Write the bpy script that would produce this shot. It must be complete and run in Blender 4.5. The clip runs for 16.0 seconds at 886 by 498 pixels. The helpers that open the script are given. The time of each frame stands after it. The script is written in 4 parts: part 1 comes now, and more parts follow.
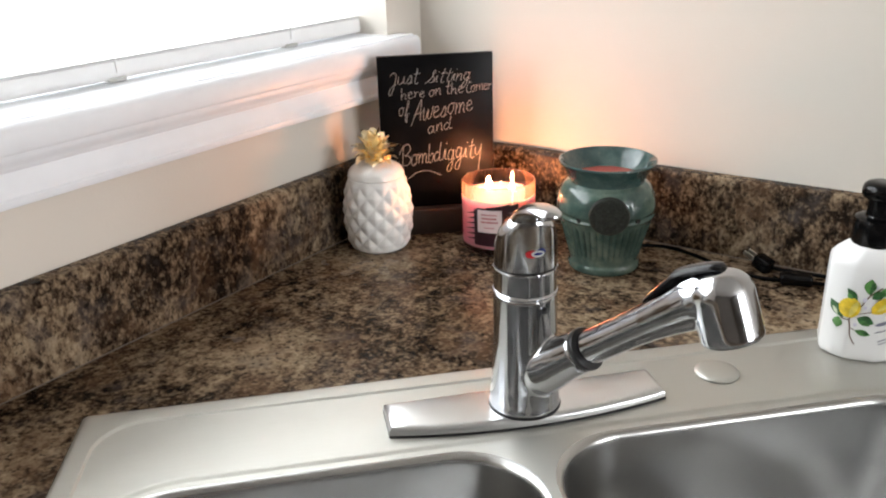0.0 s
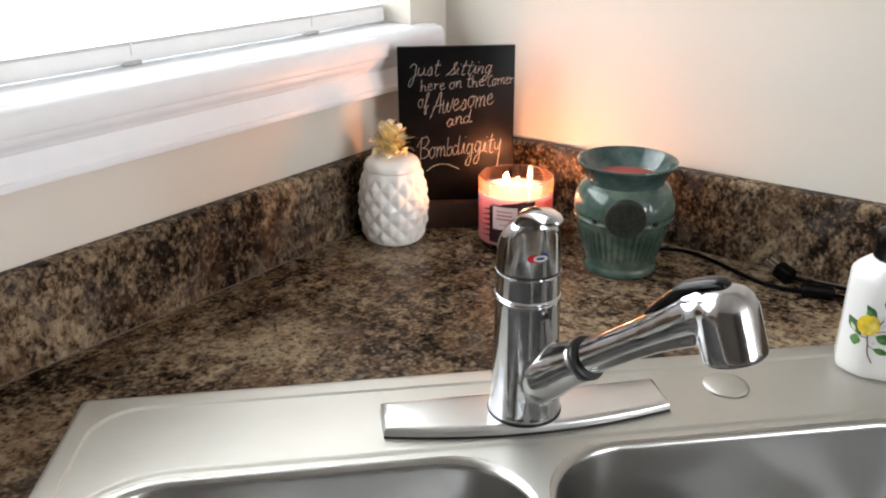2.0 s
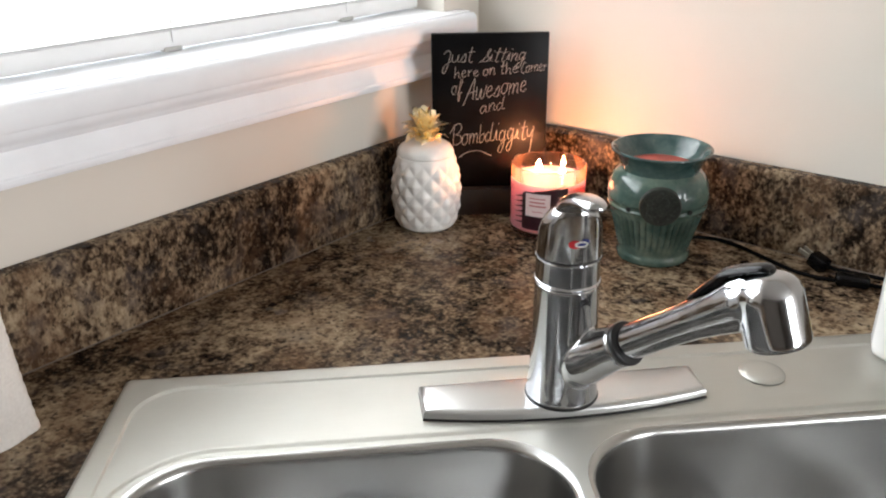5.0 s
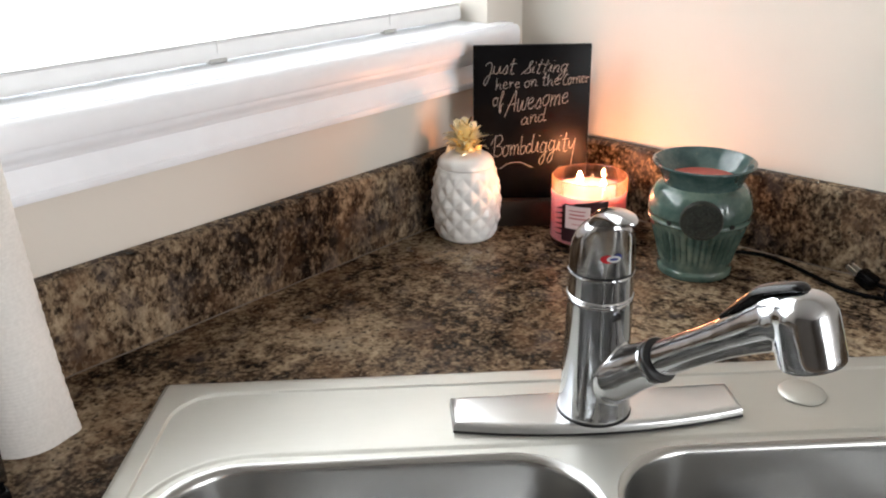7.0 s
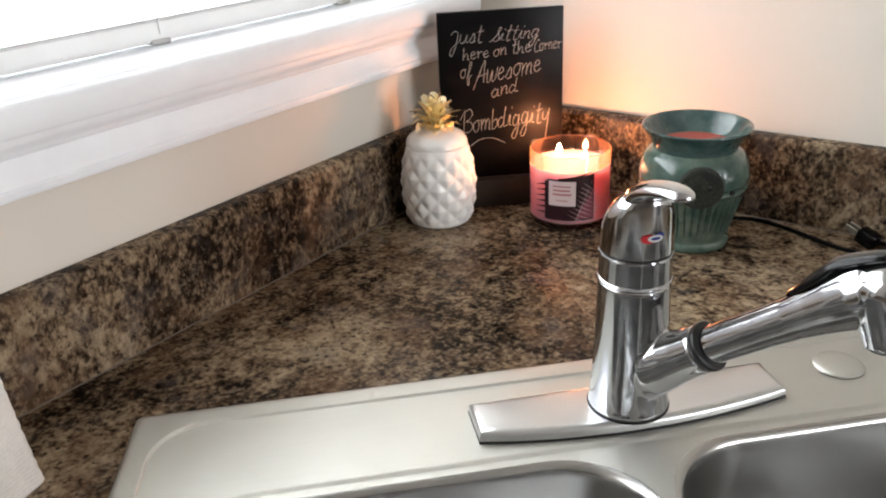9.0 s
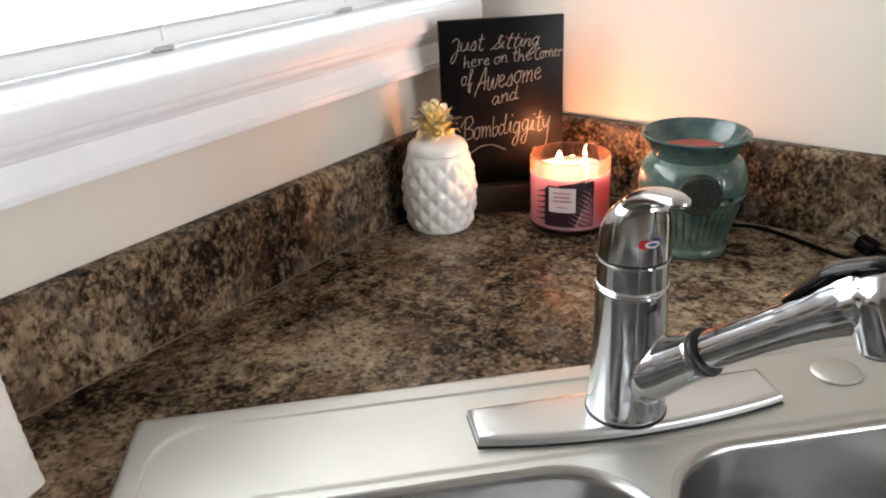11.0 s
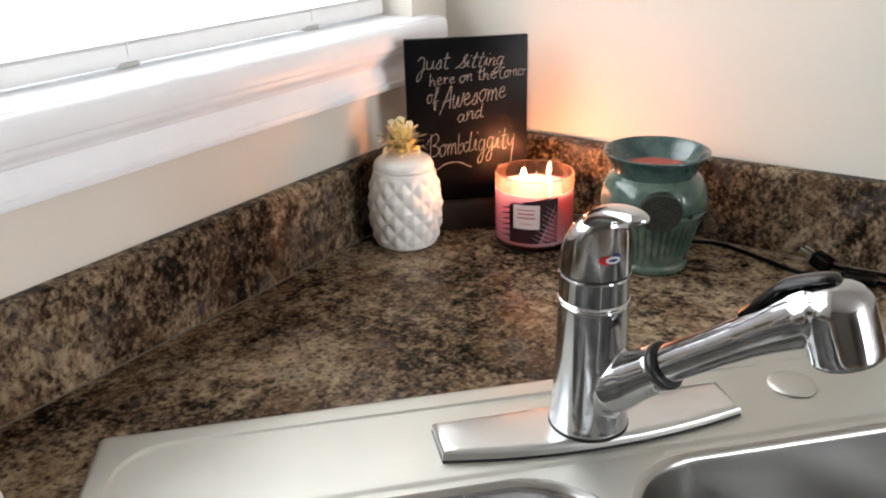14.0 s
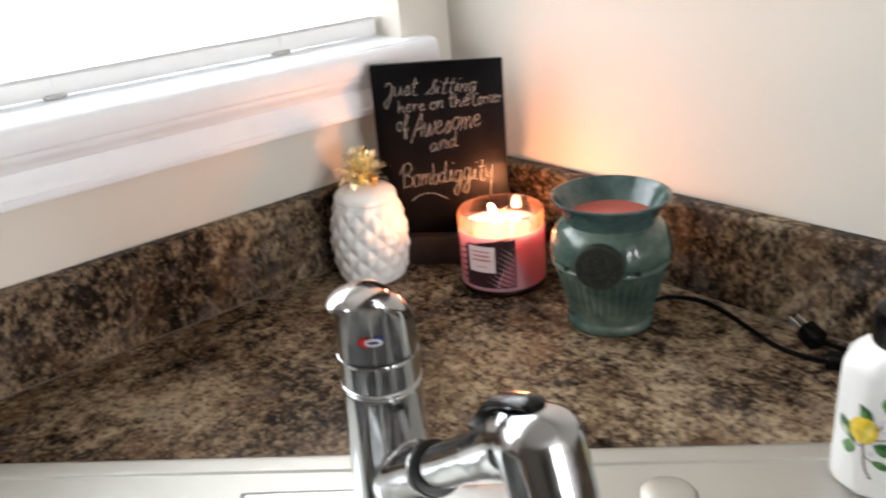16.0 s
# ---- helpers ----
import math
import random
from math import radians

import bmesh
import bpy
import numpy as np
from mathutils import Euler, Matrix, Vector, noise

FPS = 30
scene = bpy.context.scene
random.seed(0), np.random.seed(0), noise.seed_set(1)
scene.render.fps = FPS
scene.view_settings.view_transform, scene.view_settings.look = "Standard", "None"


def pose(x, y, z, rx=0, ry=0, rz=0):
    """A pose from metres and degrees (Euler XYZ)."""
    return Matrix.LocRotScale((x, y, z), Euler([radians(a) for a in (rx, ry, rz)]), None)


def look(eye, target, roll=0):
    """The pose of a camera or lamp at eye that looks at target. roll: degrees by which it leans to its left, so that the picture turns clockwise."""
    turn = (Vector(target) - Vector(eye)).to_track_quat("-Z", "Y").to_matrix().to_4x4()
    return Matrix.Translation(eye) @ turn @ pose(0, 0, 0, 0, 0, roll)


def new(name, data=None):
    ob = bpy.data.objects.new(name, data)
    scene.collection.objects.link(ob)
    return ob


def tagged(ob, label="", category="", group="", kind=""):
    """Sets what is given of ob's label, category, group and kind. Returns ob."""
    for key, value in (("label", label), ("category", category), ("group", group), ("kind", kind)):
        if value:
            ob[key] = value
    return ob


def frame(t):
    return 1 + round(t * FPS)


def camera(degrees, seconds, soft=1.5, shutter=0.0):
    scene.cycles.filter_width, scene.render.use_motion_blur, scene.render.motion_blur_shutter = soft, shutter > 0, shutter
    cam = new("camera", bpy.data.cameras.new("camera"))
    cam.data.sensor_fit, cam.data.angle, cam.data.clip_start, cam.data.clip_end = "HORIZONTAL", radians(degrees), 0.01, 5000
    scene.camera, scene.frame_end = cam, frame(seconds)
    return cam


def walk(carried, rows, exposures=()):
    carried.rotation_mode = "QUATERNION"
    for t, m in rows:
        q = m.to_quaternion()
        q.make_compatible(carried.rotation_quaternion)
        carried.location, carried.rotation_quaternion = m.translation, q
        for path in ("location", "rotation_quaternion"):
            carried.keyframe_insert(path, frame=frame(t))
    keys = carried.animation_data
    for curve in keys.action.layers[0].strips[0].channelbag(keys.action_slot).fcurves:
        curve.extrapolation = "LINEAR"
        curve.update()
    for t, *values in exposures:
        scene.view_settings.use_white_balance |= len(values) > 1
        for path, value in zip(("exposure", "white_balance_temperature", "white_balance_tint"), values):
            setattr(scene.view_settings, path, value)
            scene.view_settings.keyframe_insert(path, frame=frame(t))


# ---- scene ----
cam = camera(56.0, 16.0, soft=2.0, shutter=0.5)

PATH = [
    (0, (0.751, -1.02, 1.323), (-0.323, 0.493, 0.577), -1.9),
    (0.5, (0.748, -1.025, 1.326), (-0.328, 0.494, 0.595), -1.8),
    (1, (0.753, -1.021, 1.321), (-0.306, 0.507, 0.585), -2.6),
    (1.5, (0.753, -1.001, 1.326), (-0.372, 0.467, 0.566), -1.2),
    (2, (0.762, -0.99, 1.327), (-0.372, 0.465, 0.553), -0.6),
    (2.5, (0.756, -0.992, 1.327), (-0.386, 0.449, 0.541), -0.4),
    (3, (0.749, -0.995, 1.324), (-0.393, 0.432, 0.512), -0.5),
    (3.5, (0.743, -1.0, 1.322), (-0.392, 0.422, 0.491), -0.5),
    (6, (0.757, -1.011, 1.331), (-0.454, 0.382, 0.561), -1.0),
    (6.5, (0.756, -1.013, 1.33), (-0.487, 0.353, 0.561), -1.2),
    (7, (0.764, -0.998, 1.331), (-0.494, 0.348, 0.552), -1.3),
    (7.5, (0.76, -0.987, 1.319), (-0.527, 0.321, 0.525), -1.3),
    (8, (0.719, -0.976, 1.322), (-0.527, 0.362, 0.513), -3.7),
    (8.5, (0.674, -0.981, 1.312), (-0.441, 0.463, 0.49), -3.6),
    (9, (0.656, -0.984, 1.309), (-0.438, 0.47, 0.479), -2.9),
    (11.5, (0.662, -0.988, 1.31), (-0.446, 0.468, 0.504), -2.6),
    (12, (0.652, -0.996, 1.315), (-0.465, 0.457, 0.516), -1.9),
    (12.5, (0.657, -0.997, 1.319), (-0.455, 0.472, 0.541), -2.7),
    (13, (0.659, -0.997, 1.315), (-0.434, 0.478, 0.52), -2.5),
    (13.5, (0.663, -0.993, 1.313), (-0.406, 0.502, 0.523), -2.2),
    (14, (0.667, -0.991, 1.312), (-0.38, 0.524, 0.532), -1.8),
    (14.5, (0.705, -0.955, 1.331), (-0.306, 0.589, 0.56), -3.8),
    (14.7, (0.748, -0.893, 1.332), (-0.266, 0.654, 0.573), -4.4),
    (15, (0.806, -0.802, 1.32), (-0.277, 0.7, 0.563), -2.3),
    (15.3, (0.854, -0.749, 1.313), (-0.408, 0.599, 0.543), -3.4),
    (15.5, (0.868, -0.726, 1.314), (-0.455, 0.556, 0.536), -3.8),
    (16, (0.841, -0.732, 1.318), (-0.587, 0.44, 0.553), -4.9),
]
walk(cam, [(t, look(eye, target, roll)) for t, eye, target, roll in PATH])

# ---- light ----
world = bpy.data.worlds.new("sky")
scene.world = world
world.use_nodes = True
wn = world.node_tree.nodes
sky = wn.new("ShaderNodeTexSky")
sky.sky_type = "NISHITA"
sky.sun_disc = False
sky.sun_elevation = radians(38)
sky.sun_rotation = radians(120)
world.node_tree.links.new(sky.outputs[0], wn["Background"].inputs[0])
wn["Background"].inputs[1].default_value = 0.12

sun = new("sun", bpy.data.lights.new("sun", "SUN"))
sun.data.energy, sun.data.angle, sun.data.color = 2.5, radians(0.5), (1.0, 0.95, 0.88)
sun.matrix_world = look((6, -3.4, 5), (0, 0, 0))


def area_lamp(name, eye, target, width, height, power, color):
    lamp = new(name, bpy.data.lights.new(name, "AREA"))
    lamp.data.shape = "RECTANGLE"
    lamp.data.size, lamp.data.size_y = width, height
    lamp.data.energy, lamp.data.color = power, color
    lamp.matrix_world = look(eye, target)
    return lamp


SKY_WHITE = (0.93, 0.97, 1.0)
area_lamp("window_daylight", (-0.105, -0.69, 1.611), (1, -0.69, 1.611), 1.20, 0.878, 25.0, SKY_WHITE)
# Unseen fill lamp added on the east to brighten the window wall.
area_lamp("east_fill", (4.55, -0.95, 1.3), (0, -0.95, 1.3), 1.5, 1.8, 100, (0.975, 0.985, 1.0))
scene.view_settings.exposure = 0.0

# ---- materials ----


class Nodes:
    """A principled material with short ways to add nodes."""

    def __init__(self, name, rough=0.5, metal=0.0, color=(0.5, 0.5, 0.5)):
        self.mat = bpy.data.materials.new(name)
        self.mat.use_nodes = True
        self.tree = self.mat.node_tree
        self.bsdf = self.tree.nodes["Principled BSDF"]
        self.put("Roughness", rough)
        self.put("Metallic", metal)
        self.put("Base Color", (*color, 1))

    def put(self, socket, value):
        self.bsdf.inputs[socket].default_value = value

    def add(self, kind, **values):
        node = self.tree.nodes.new(kind)
        for key, value in values.items():
            node.inputs[key.replace("_", " ")].default_value = value
        return node

    def link(self, a, b):
        self.tree.links.new(a, b)

    def coords(self, scale=(1, 1, 1), turn=0.0):
        tc = self.add("ShaderNodeTexCoord")
        mp = self.add("ShaderNodeMapping")
        mp.inputs["Scale"].default_value = scale
        mp.inputs["Rotation"].default_value = (0, 0, radians(turn))
        self.link(tc.outputs["Object"], mp.inputs["Vector"])
        return mp.outputs[0]

    def noise(self, vector, scale, detail=4.0, rough=0.55, warp=0.0):
        n = self.add("ShaderNodeTexNoise", Scale=scale, Detail=detail, Roughness=rough, Distortion=warp)
        self.link(vector, n.inputs["Vector"])
        return n.outputs["Fac"]

    def ramp(self, fac, stops):
        r = self.add("ShaderNodeValToRGB")
        e = r.color_ramp.elements
        while len(e) < len(stops):
            e.new(0.5)
        for item, (p, c) in zip(e, stops):
            item.position = p
            item.color = (*c, 1) if len(c) == 3 else c
        self.link(fac, r.inputs[0])
        return r.outputs[0]

    def grey(self, fac, low, high, a=0.0, b=1.0):
        m = self.add("ShaderNodeMapRange")
        for i, v in enumerate((low, high, a, b)):
            m.inputs[i + 1].default_value = v
        self.link(fac, m.inputs[0])
        return m.outputs[0]

    def mix(self, fac, a, b):
        m = self.tree.nodes.new("ShaderNodeMix")
        m.data_type = "RGBA"
        for sock, v in ((m.inputs[0], fac), (m.inputs[6], a), (m.inputs[7], b)):
            if isinstance(v, (int, float)):
                sock.default_value = v
            elif isinstance(v, tuple):
                sock.default_value = (*v, 1)
            else:
                self.link(v, sock)
        return m.outputs[2]

    def bump(self, fac, strength, distance=0.001):
        b = self.add("ShaderNodeBump", Strength=strength, Distance=distance)
        self.link(fac, b.inputs["Height"])
        self.link(b.outputs[0], self.bsdf.inputs["Normal"])

    def color(self, out):
        self.link(out, self.bsdf.inputs["Base Color"])

    def rough(self, out):
        self.link(out, self.bsdf.inputs["Roughness"])


def plain(name, color, rough=0.5, metal=0.0, vary=0.12, scale=60.0, bump=0.0, spec=None):
    """A plain surface with soft mottling and a slightly uneven gloss."""
    n = Nodes(name, rough, metal, color)
    v = n.coords()
    a = n.noise(v, scale, 5)
    dark = tuple(c * (1 - vary) for c in color)
    light = tuple(min(1, c * (1 + vary * 0.6)) for c in color)
    n.color(n.ramp(a, [(0.3, dark), (0.7, light)]))
    b = n.noise(v, scale * 0.23, 3)
    n.rough(n.grey(b, 0.3, 0.7, max(0.02, rough * 0.85), min(1, rough * 1.15)))
    if bump:
        n.bump(n.noise(v, scale * 4, 3), bump, 0.0006)
    if spec is not None:
        n.put("Specular IOR Level", spec)
    return n.mat


def wall_paint(name, color, bump=0.25):
    n = Nodes(name, 0.75, 0, color)
    v = n.coords()
    broad = n.noise(v, 2.2, 3)
    n.color(n.ramp(broad, [(0.3, tuple(c * 0.96 for c in color)), (0.7, color)]))
    fine = n.noise(v, 260, 4, 0.6)
    lumps = n.grey(n.noise(v, 38, 2, 0.4), 0.66, 0.74)
    add = n.add("ShaderNodeMath")
    add.operation = "MULTIPLY_ADD"
    n.link(lumps, add.inputs[0])
    add.inputs[1].default_value = 0.7
    n.link(fine, add.inputs[2])
    n.bump(add.outputs[0], bump, 0.0008)
    return n.mat


def laminate(name, turn=0.0, upright=False, shift=(0.0, 0.0, 0.0), tone_by=0.0, grey_by=0.40):
    """Brown stone-pattern laminate: umber and tan clouds broken into small flakes, black flecks, grey and rust tints."""
    n = Nodes(name, 0.3)
    n.put("Specular IOR Level", 0.1)
    v = n.coords((1, 1, 1), turn)
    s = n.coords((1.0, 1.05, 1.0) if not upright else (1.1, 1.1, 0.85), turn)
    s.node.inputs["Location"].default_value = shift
    warp = n.add("ShaderNodeTexNoise", Scale=85.0, Detail=3.0)
    n.link(v, warp.inputs["Vector"])
    off = n.add("ShaderNodeVectorMath")
    off.operation = "MULTIPLY_ADD"
    n.link(warp.outputs["Color"], off.inputs[0])
    off.inputs[1].default_value = (0.004, 0.004, 0.004)
    n.link(s, off.inputs[2])
    p = off.outputs[0]

    def weigh(a, k, b):
        m = n.add("ShaderNodeMath")
        m.operation = "MULTIPLY_ADD"
        n.link(a, m.inputs[0])
        m.inputs[1].default_value = k
        if isinstance(b, float):
            m.inputs[2].default_value = b
        else:
            n.link(b, m.inputs[2])
        return m.outputs[0]

    cloud = n.noise(p, 8, 3, 0.55)
    flake = n.noise(p, 58, 4, 0.55)
    grain = n.noise(p, 190, 3, 0.55)
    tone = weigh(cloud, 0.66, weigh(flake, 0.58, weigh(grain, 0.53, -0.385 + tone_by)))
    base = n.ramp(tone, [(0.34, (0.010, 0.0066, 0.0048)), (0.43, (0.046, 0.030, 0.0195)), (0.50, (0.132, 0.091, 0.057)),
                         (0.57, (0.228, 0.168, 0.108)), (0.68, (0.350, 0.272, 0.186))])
    rust = n.mix(n.grey(n.noise(p, 17, 4, 0.6), 0.50, 0.66, 0, 0.5), base, (0.130, 0.074, 0.041))
    ash = n.mix(n.grey(n.noise(p, 24, 4, 0.6), 0.66 - 0.3 * grey_by, 0.68, 0, grey_by), rust, (0.098, 0.084, 0.078))
    flecks = n.mix(n.grey(n.noise(p, 135, 3, 0.55), 0.43, 0.34, 0, 0.8), ash, (0.010, 0.0072, 0.0058))
    chips = n.mix(n.grey(n.noise(p, 150, 3, 0.55), 0.56, 0.70, 0, 0.5), flecks, (0.27, 0.205, 0.140))
    n.color(chips)
    n.rough(n.grey(n.noise(v, 9, 3), 0.3, 0.7, 0.19, 0.28))
    n.bump(n.noise(v, 420, 3), 0.10, 0.0004)
    return n.mat


def steel(name, rough=0.27, color=(0.70, 0.69, 0.665), stretch=(6, 320, 60)):
    n = Nodes(name, rough, 1.0, color)
    v = n.coords(stretch)
    brush = n.noise(v, 4, 3, 0.7)
    smudge = n.noise(n.coords(), 14, 4, 0.6)
    bare = n.ramp(brush, [(0.3, tuple(c * 0.965 for c in color)), (0.7, color)])
    film = n.noise(n.coords((1, 1, 1)), 30, 2, 0.5, 1.2)
    n.color(n.mix(n.grey(film, 0.52, 0.58, 0, 0.02), bare, tuple(min(1, c * 1.12) for c in color)))
    n.rough(n.grey(smudge, 0.3, 0.75, rough * 0.94, rough * 1.1))
    n.bump(brush, 0.012, 0.0003)
    return n.mat


def chrome(name, rough=0.11, color=(0.53, 0.54, 0.56)):
    n = Nodes(name, rough, 1.0, color)
    smudge = n.noise(n.coords(), 55, 4, 0.6)
    n.rough(n.grey(smudge, 0.45, 0.75, rough * 0.8, rough * 2.2))
    return n.mat


def clear_glass(name, color=(1, 1, 1), rough=0.0, glow_tint=0.0):
    """Clear glass; the mixed-in orange translucence paints the candle's glow on the jar."""
    n = Nodes(name, rough, 0.0, color)
    n.put("Transmission Weight", 1.0)
    n.put("IOR", 1.48)
    if glow_tint:
        film = n.add("ShaderNodeBsdfTranslucent")
        film.inputs[0].default_value = (0.9, 0.50, 0.32, 1)
        mixer = n.add("ShaderNodeMixShader")
        mixer.inputs[0].default_value = glow_tint
        n.link(n.bsdf.outputs[0], mixer.inputs[1])
        n.link(film.outputs[0], mixer.inputs[2])
        n.link(mixer.outputs[0], n.tree.nodes["Material Output"].inputs[0])
    return n.mat


WALL = wall_paint("wall_paint_warm_white", (0.66, 0.615, 0.555))
CEIL = wall_paint("ceiling_paint", (0.70, 0.69, 0.66))
# Unseen far walls, kept dark to cut bounce light and darken chrome reflections.
DARK_FARWALL = wall_paint("wall_paint_unseen_dark", (0.17, 0.15, 0.132))
TRIM = plain("trim_white_gloss", (0.82, 0.835, 0.875), 0.36, 0, 0.03, 30, 0.05)
VINYL = plain("vinyl_white", (0.82, 0.82, 0.82), 0.4, 0, 0.03, 30)
CAB = plain("cabinet_painted", (0.30, 0.27, 0.24), 0.45, 0, 0.05, 20)
FLOOR = plain("floor_vinyl_oak", (0.16, 0.11, 0.075), 0.45, 0, 0.3, 8)
LAM_L = laminate("laminate_brown_stone", 90, shift=(0.63, 0.31, 0.0))
LAM_R = laminate("laminate_brown_stone_cross", 0)
# Darker, greyer copies: shade on the backsplashes is put into their tone.
LAM_U_SHADED = laminate("laminate_brown_stone_upright_shaded", 0, True, (0.0, 0.47, 0.11), -0.042, 0.5)
LAM_N_SHADED = laminate("laminate_brown_stone_upright_long_shaded", 0, True, (1.37, 0.4, 0.22), -0.042, 0.5)
CAULK = plain("caulk_tan", (0.12, 0.095, 0.075), 0.7)
STEEL = steel("brushed_steel", 0.54, (0.535, 0.528, 0.492))
# Bowl steel darkened: the dark room's reflection is put into its colour.
STEEL_B = steel("brushed_steel_basin_darkened", 0.25, (0.46, 0.458, 0.452), (320, 6, 8))
CHROME = chrome("chrome")
SATIN = steel("satin_nickel", 0.30, (0.65, 0.66, 0.67), (8, 300, 60))
RUBBER = plain("rubber_black", (0.012, 0.012, 0.013), 0.4, 0, 0.2, 80)
BLACKP = plain("plastic_black_gloss", (0.003, 0.003, 0.0033), 0.15, 0, 0.2, 60, 0, 0.22)
CABLE = plain("cable_black", (0.003, 0.003, 0.003), 0.6, 0, 0.2, 60, 0, 0.05)
SHEEN_GREY = plain("plastic_grey_sheen", (0.012, 0.012, 0.014), 0.22, 0, 0.2, 60, 0, 0.5)
BRASS = plain("prong_metal", (0.42, 0.39, 0.33), 0.4, 1.0)
GOLD = chrome("gold_plated", 0.28, (1.0, 0.87, 0.60))
PORCELAIN = plain("porcelain_white_glaze", (0.87, 0.865, 0.85), 0.12, 0, 0.03, 18)
SLATE = plain("chalkboard_black", (0.0035, 0.0035, 0.004), 0.36, 0, 0.5, 30, 0.06, 0.12)
WALNUT = plain("stand_dark_wood", (0.028, 0.017, 0.011), 0.5, 0, 0.4, 40, 0.1)
CARD = plain("cardboard_core", (0.38, 0.28, 0.19), 0.85)
SOAP = plain("bottle_white", (0.82, 0.82, 0.815), 0.22, 0, 0.02, 18)
LEMON = plain("print_lemon_yellow", (0.78, 0.56, 0.035), 0.3, 0, 0.35, 120)
LEMON_L = plain("print_lemon_pale", (0.85, 0.70, 0.16), 0.3, 0, 0.35, 120)
BLOSSOM = plain("print_blossom_lilac", (0.66, 0.64, 0.74), 0.3, 0, 0.2, 120)
LEAF = plain("print_leaf_green", (0.10, 0.27, 0.07), 0.3, 0, 0.6, 150)
LEAF_D = plain("print_leaf_dark_green", (0.035, 0.125, 0.04), 0.3, 0, 0.5, 150)
TWIG = plain("print_twig_brown", (0.13, 0.06, 0.035), 0.3, 0, 0.3, 150)
INK = plain("print_grey_ink", (0.22, 0.22, 0.28), 0.3, 0, 0.3, 90)
PALE = plain("print_pale_green", (0.62, 0.70, 0.50), 0.3, 0, 0.15, 90)
RED = plain("mark_red", (0.55, 0.02, 0.03), 0.3)
BLUE = plain("mark_blue", (0.02, 0.035, 0.22), 0.3)
WHITE = plain("mark_white", (0.8, 0.8, 0.8), 0.3)
GLASS = clear_glass("jar_glass", (1.0, 0.985, 0.98), glow_tint=0.07)
PANE = clear_glass("window_glass")
LABEL = plain("label_pale_pink", (0.80, 0.66, 0.66), 0.35, 0, 0.04, 40)
LABEL_TXT = plain("label_text_pink", (0.55, 0.20, 0.22), 0.4)
PALM = plain("label_dark_plum", (0.035, 0.010, 0.016), 0.3, 0, 0.6, 60)
FROND = plain("label_pink_frond", (0.80, 0.50, 0.53), 0.3, 0, 0.3, 80)
WASH = plain("label_rose_wash", (0.30, 0.085, 0.115), 0.3, 0, 0.3, 60)
BADGE = plain("badge_dark_bronze", (0.014, 0.017, 0.011), 0.62, 0, 0.75, 420, 0.6)
HOLE_SHADE = plain("hole_shade_dark", (0.006, 0.007, 0.006), 0.8)
TOAST = plain("toaster_white", (0.74, 0.73, 0.70), 0.3, 0, 0.03, 20)


def slat_mat():
    """White blind slats that let some daylight through."""
    n = Nodes("blind_slat_white", 0.4, 0, (0.84, 0.84, 0.83))
    t = n.add("ShaderNodeBsdfTranslucent")
    t.inputs[0].default_value = (0.85, 0.85, 0.83, 1)
    mixer = n.add("ShaderNodeMixShader")
    mixer.inputs[0].default_value = 0.40
    out = n.tree.nodes["Material Output"]
    n.link(n.bsdf.outputs[0], mixer.inputs[1])
    n.link(t.outputs[0], mixer.inputs[2])
    n.link(mixer.outputs[0], out.inputs[0])
    return n.mat


def wax_mat(name, color, glow):
    n = Nodes(name, 0.35, 0, color)
    n.put("Subsurface Weight", glow)
    n.put("Subsurface Radius", (1.0, 0.5, 0.45))
    n.put("Subsurface Scale", 0.05)
    v = n.coords()
    n.color(n.ramp(n.noise(v, 40, 3), [(0.3, tuple(c * 0.9 for c in color)), (0.7, color)]))
    return n.mat


def glaze(name="glaze_sea_green", k=(1.0, 1.0, 1.0)):
    """Green crackle-free glaze, darker and bluer in the hollows."""
    n = Nodes(name, 0.10)
    v = n.coords()
    a = n.noise(v, 28, 5, 0.6)
    b = n.noise(v, 150, 4, 0.65)
    c1 = n.ramp(a, [(x, tuple(c * m for c, m in zip(tint, k))) for x, tint in ((0.32, (0.034, 0.070, 0.064)), (0.5, (0.070, 0.116, 0.098)), (0.66, (0.140, 0.184, 0.148)))])
    geo = n.add("ShaderNodeNewGeometry")
    hollowed = n.mix(n.grey(geo.outputs["Pointiness"], 0.47, 0.42), c1, (0.030, 0.078, 0.078))
    n.color(n.mix(n.grey(b, 0.58, 0.72, 0, 0.35), hollowed, (0.14, 0.17, 0.13)))
    n.put("Coat Weight", 0.15)
    n.bump(a, 0.05, 0.001)
    return n.mat


def flame_mat():
    n = Nodes("candle_flame", 0.5, 0, (0, 0, 0))
    n.put("Specular IOR Level", 0.0)
    n.put("Emission Color", (1.0, 0.385, 0.155, 1))
    n.put("Emission Strength", 640.0)
    return n.mat


def chalk():
    n = Nodes("chalk_white", 0.95, 0, (0.6, 0.58, 0.55))
    g = n.noise(n.coords(), 900, 3, 0.7)
    n.color(n.ramp(g, [(0.36, (0.07, 0.066, 0.062)), (0.56, (0.34, 0.335, 0.32))]))
    return n.mat


SLAT = slat_mat()
CLIP = plain("vinyl_grey", (0.50, 0.50, 0.49), 0.5, 0, 0.05, 40)


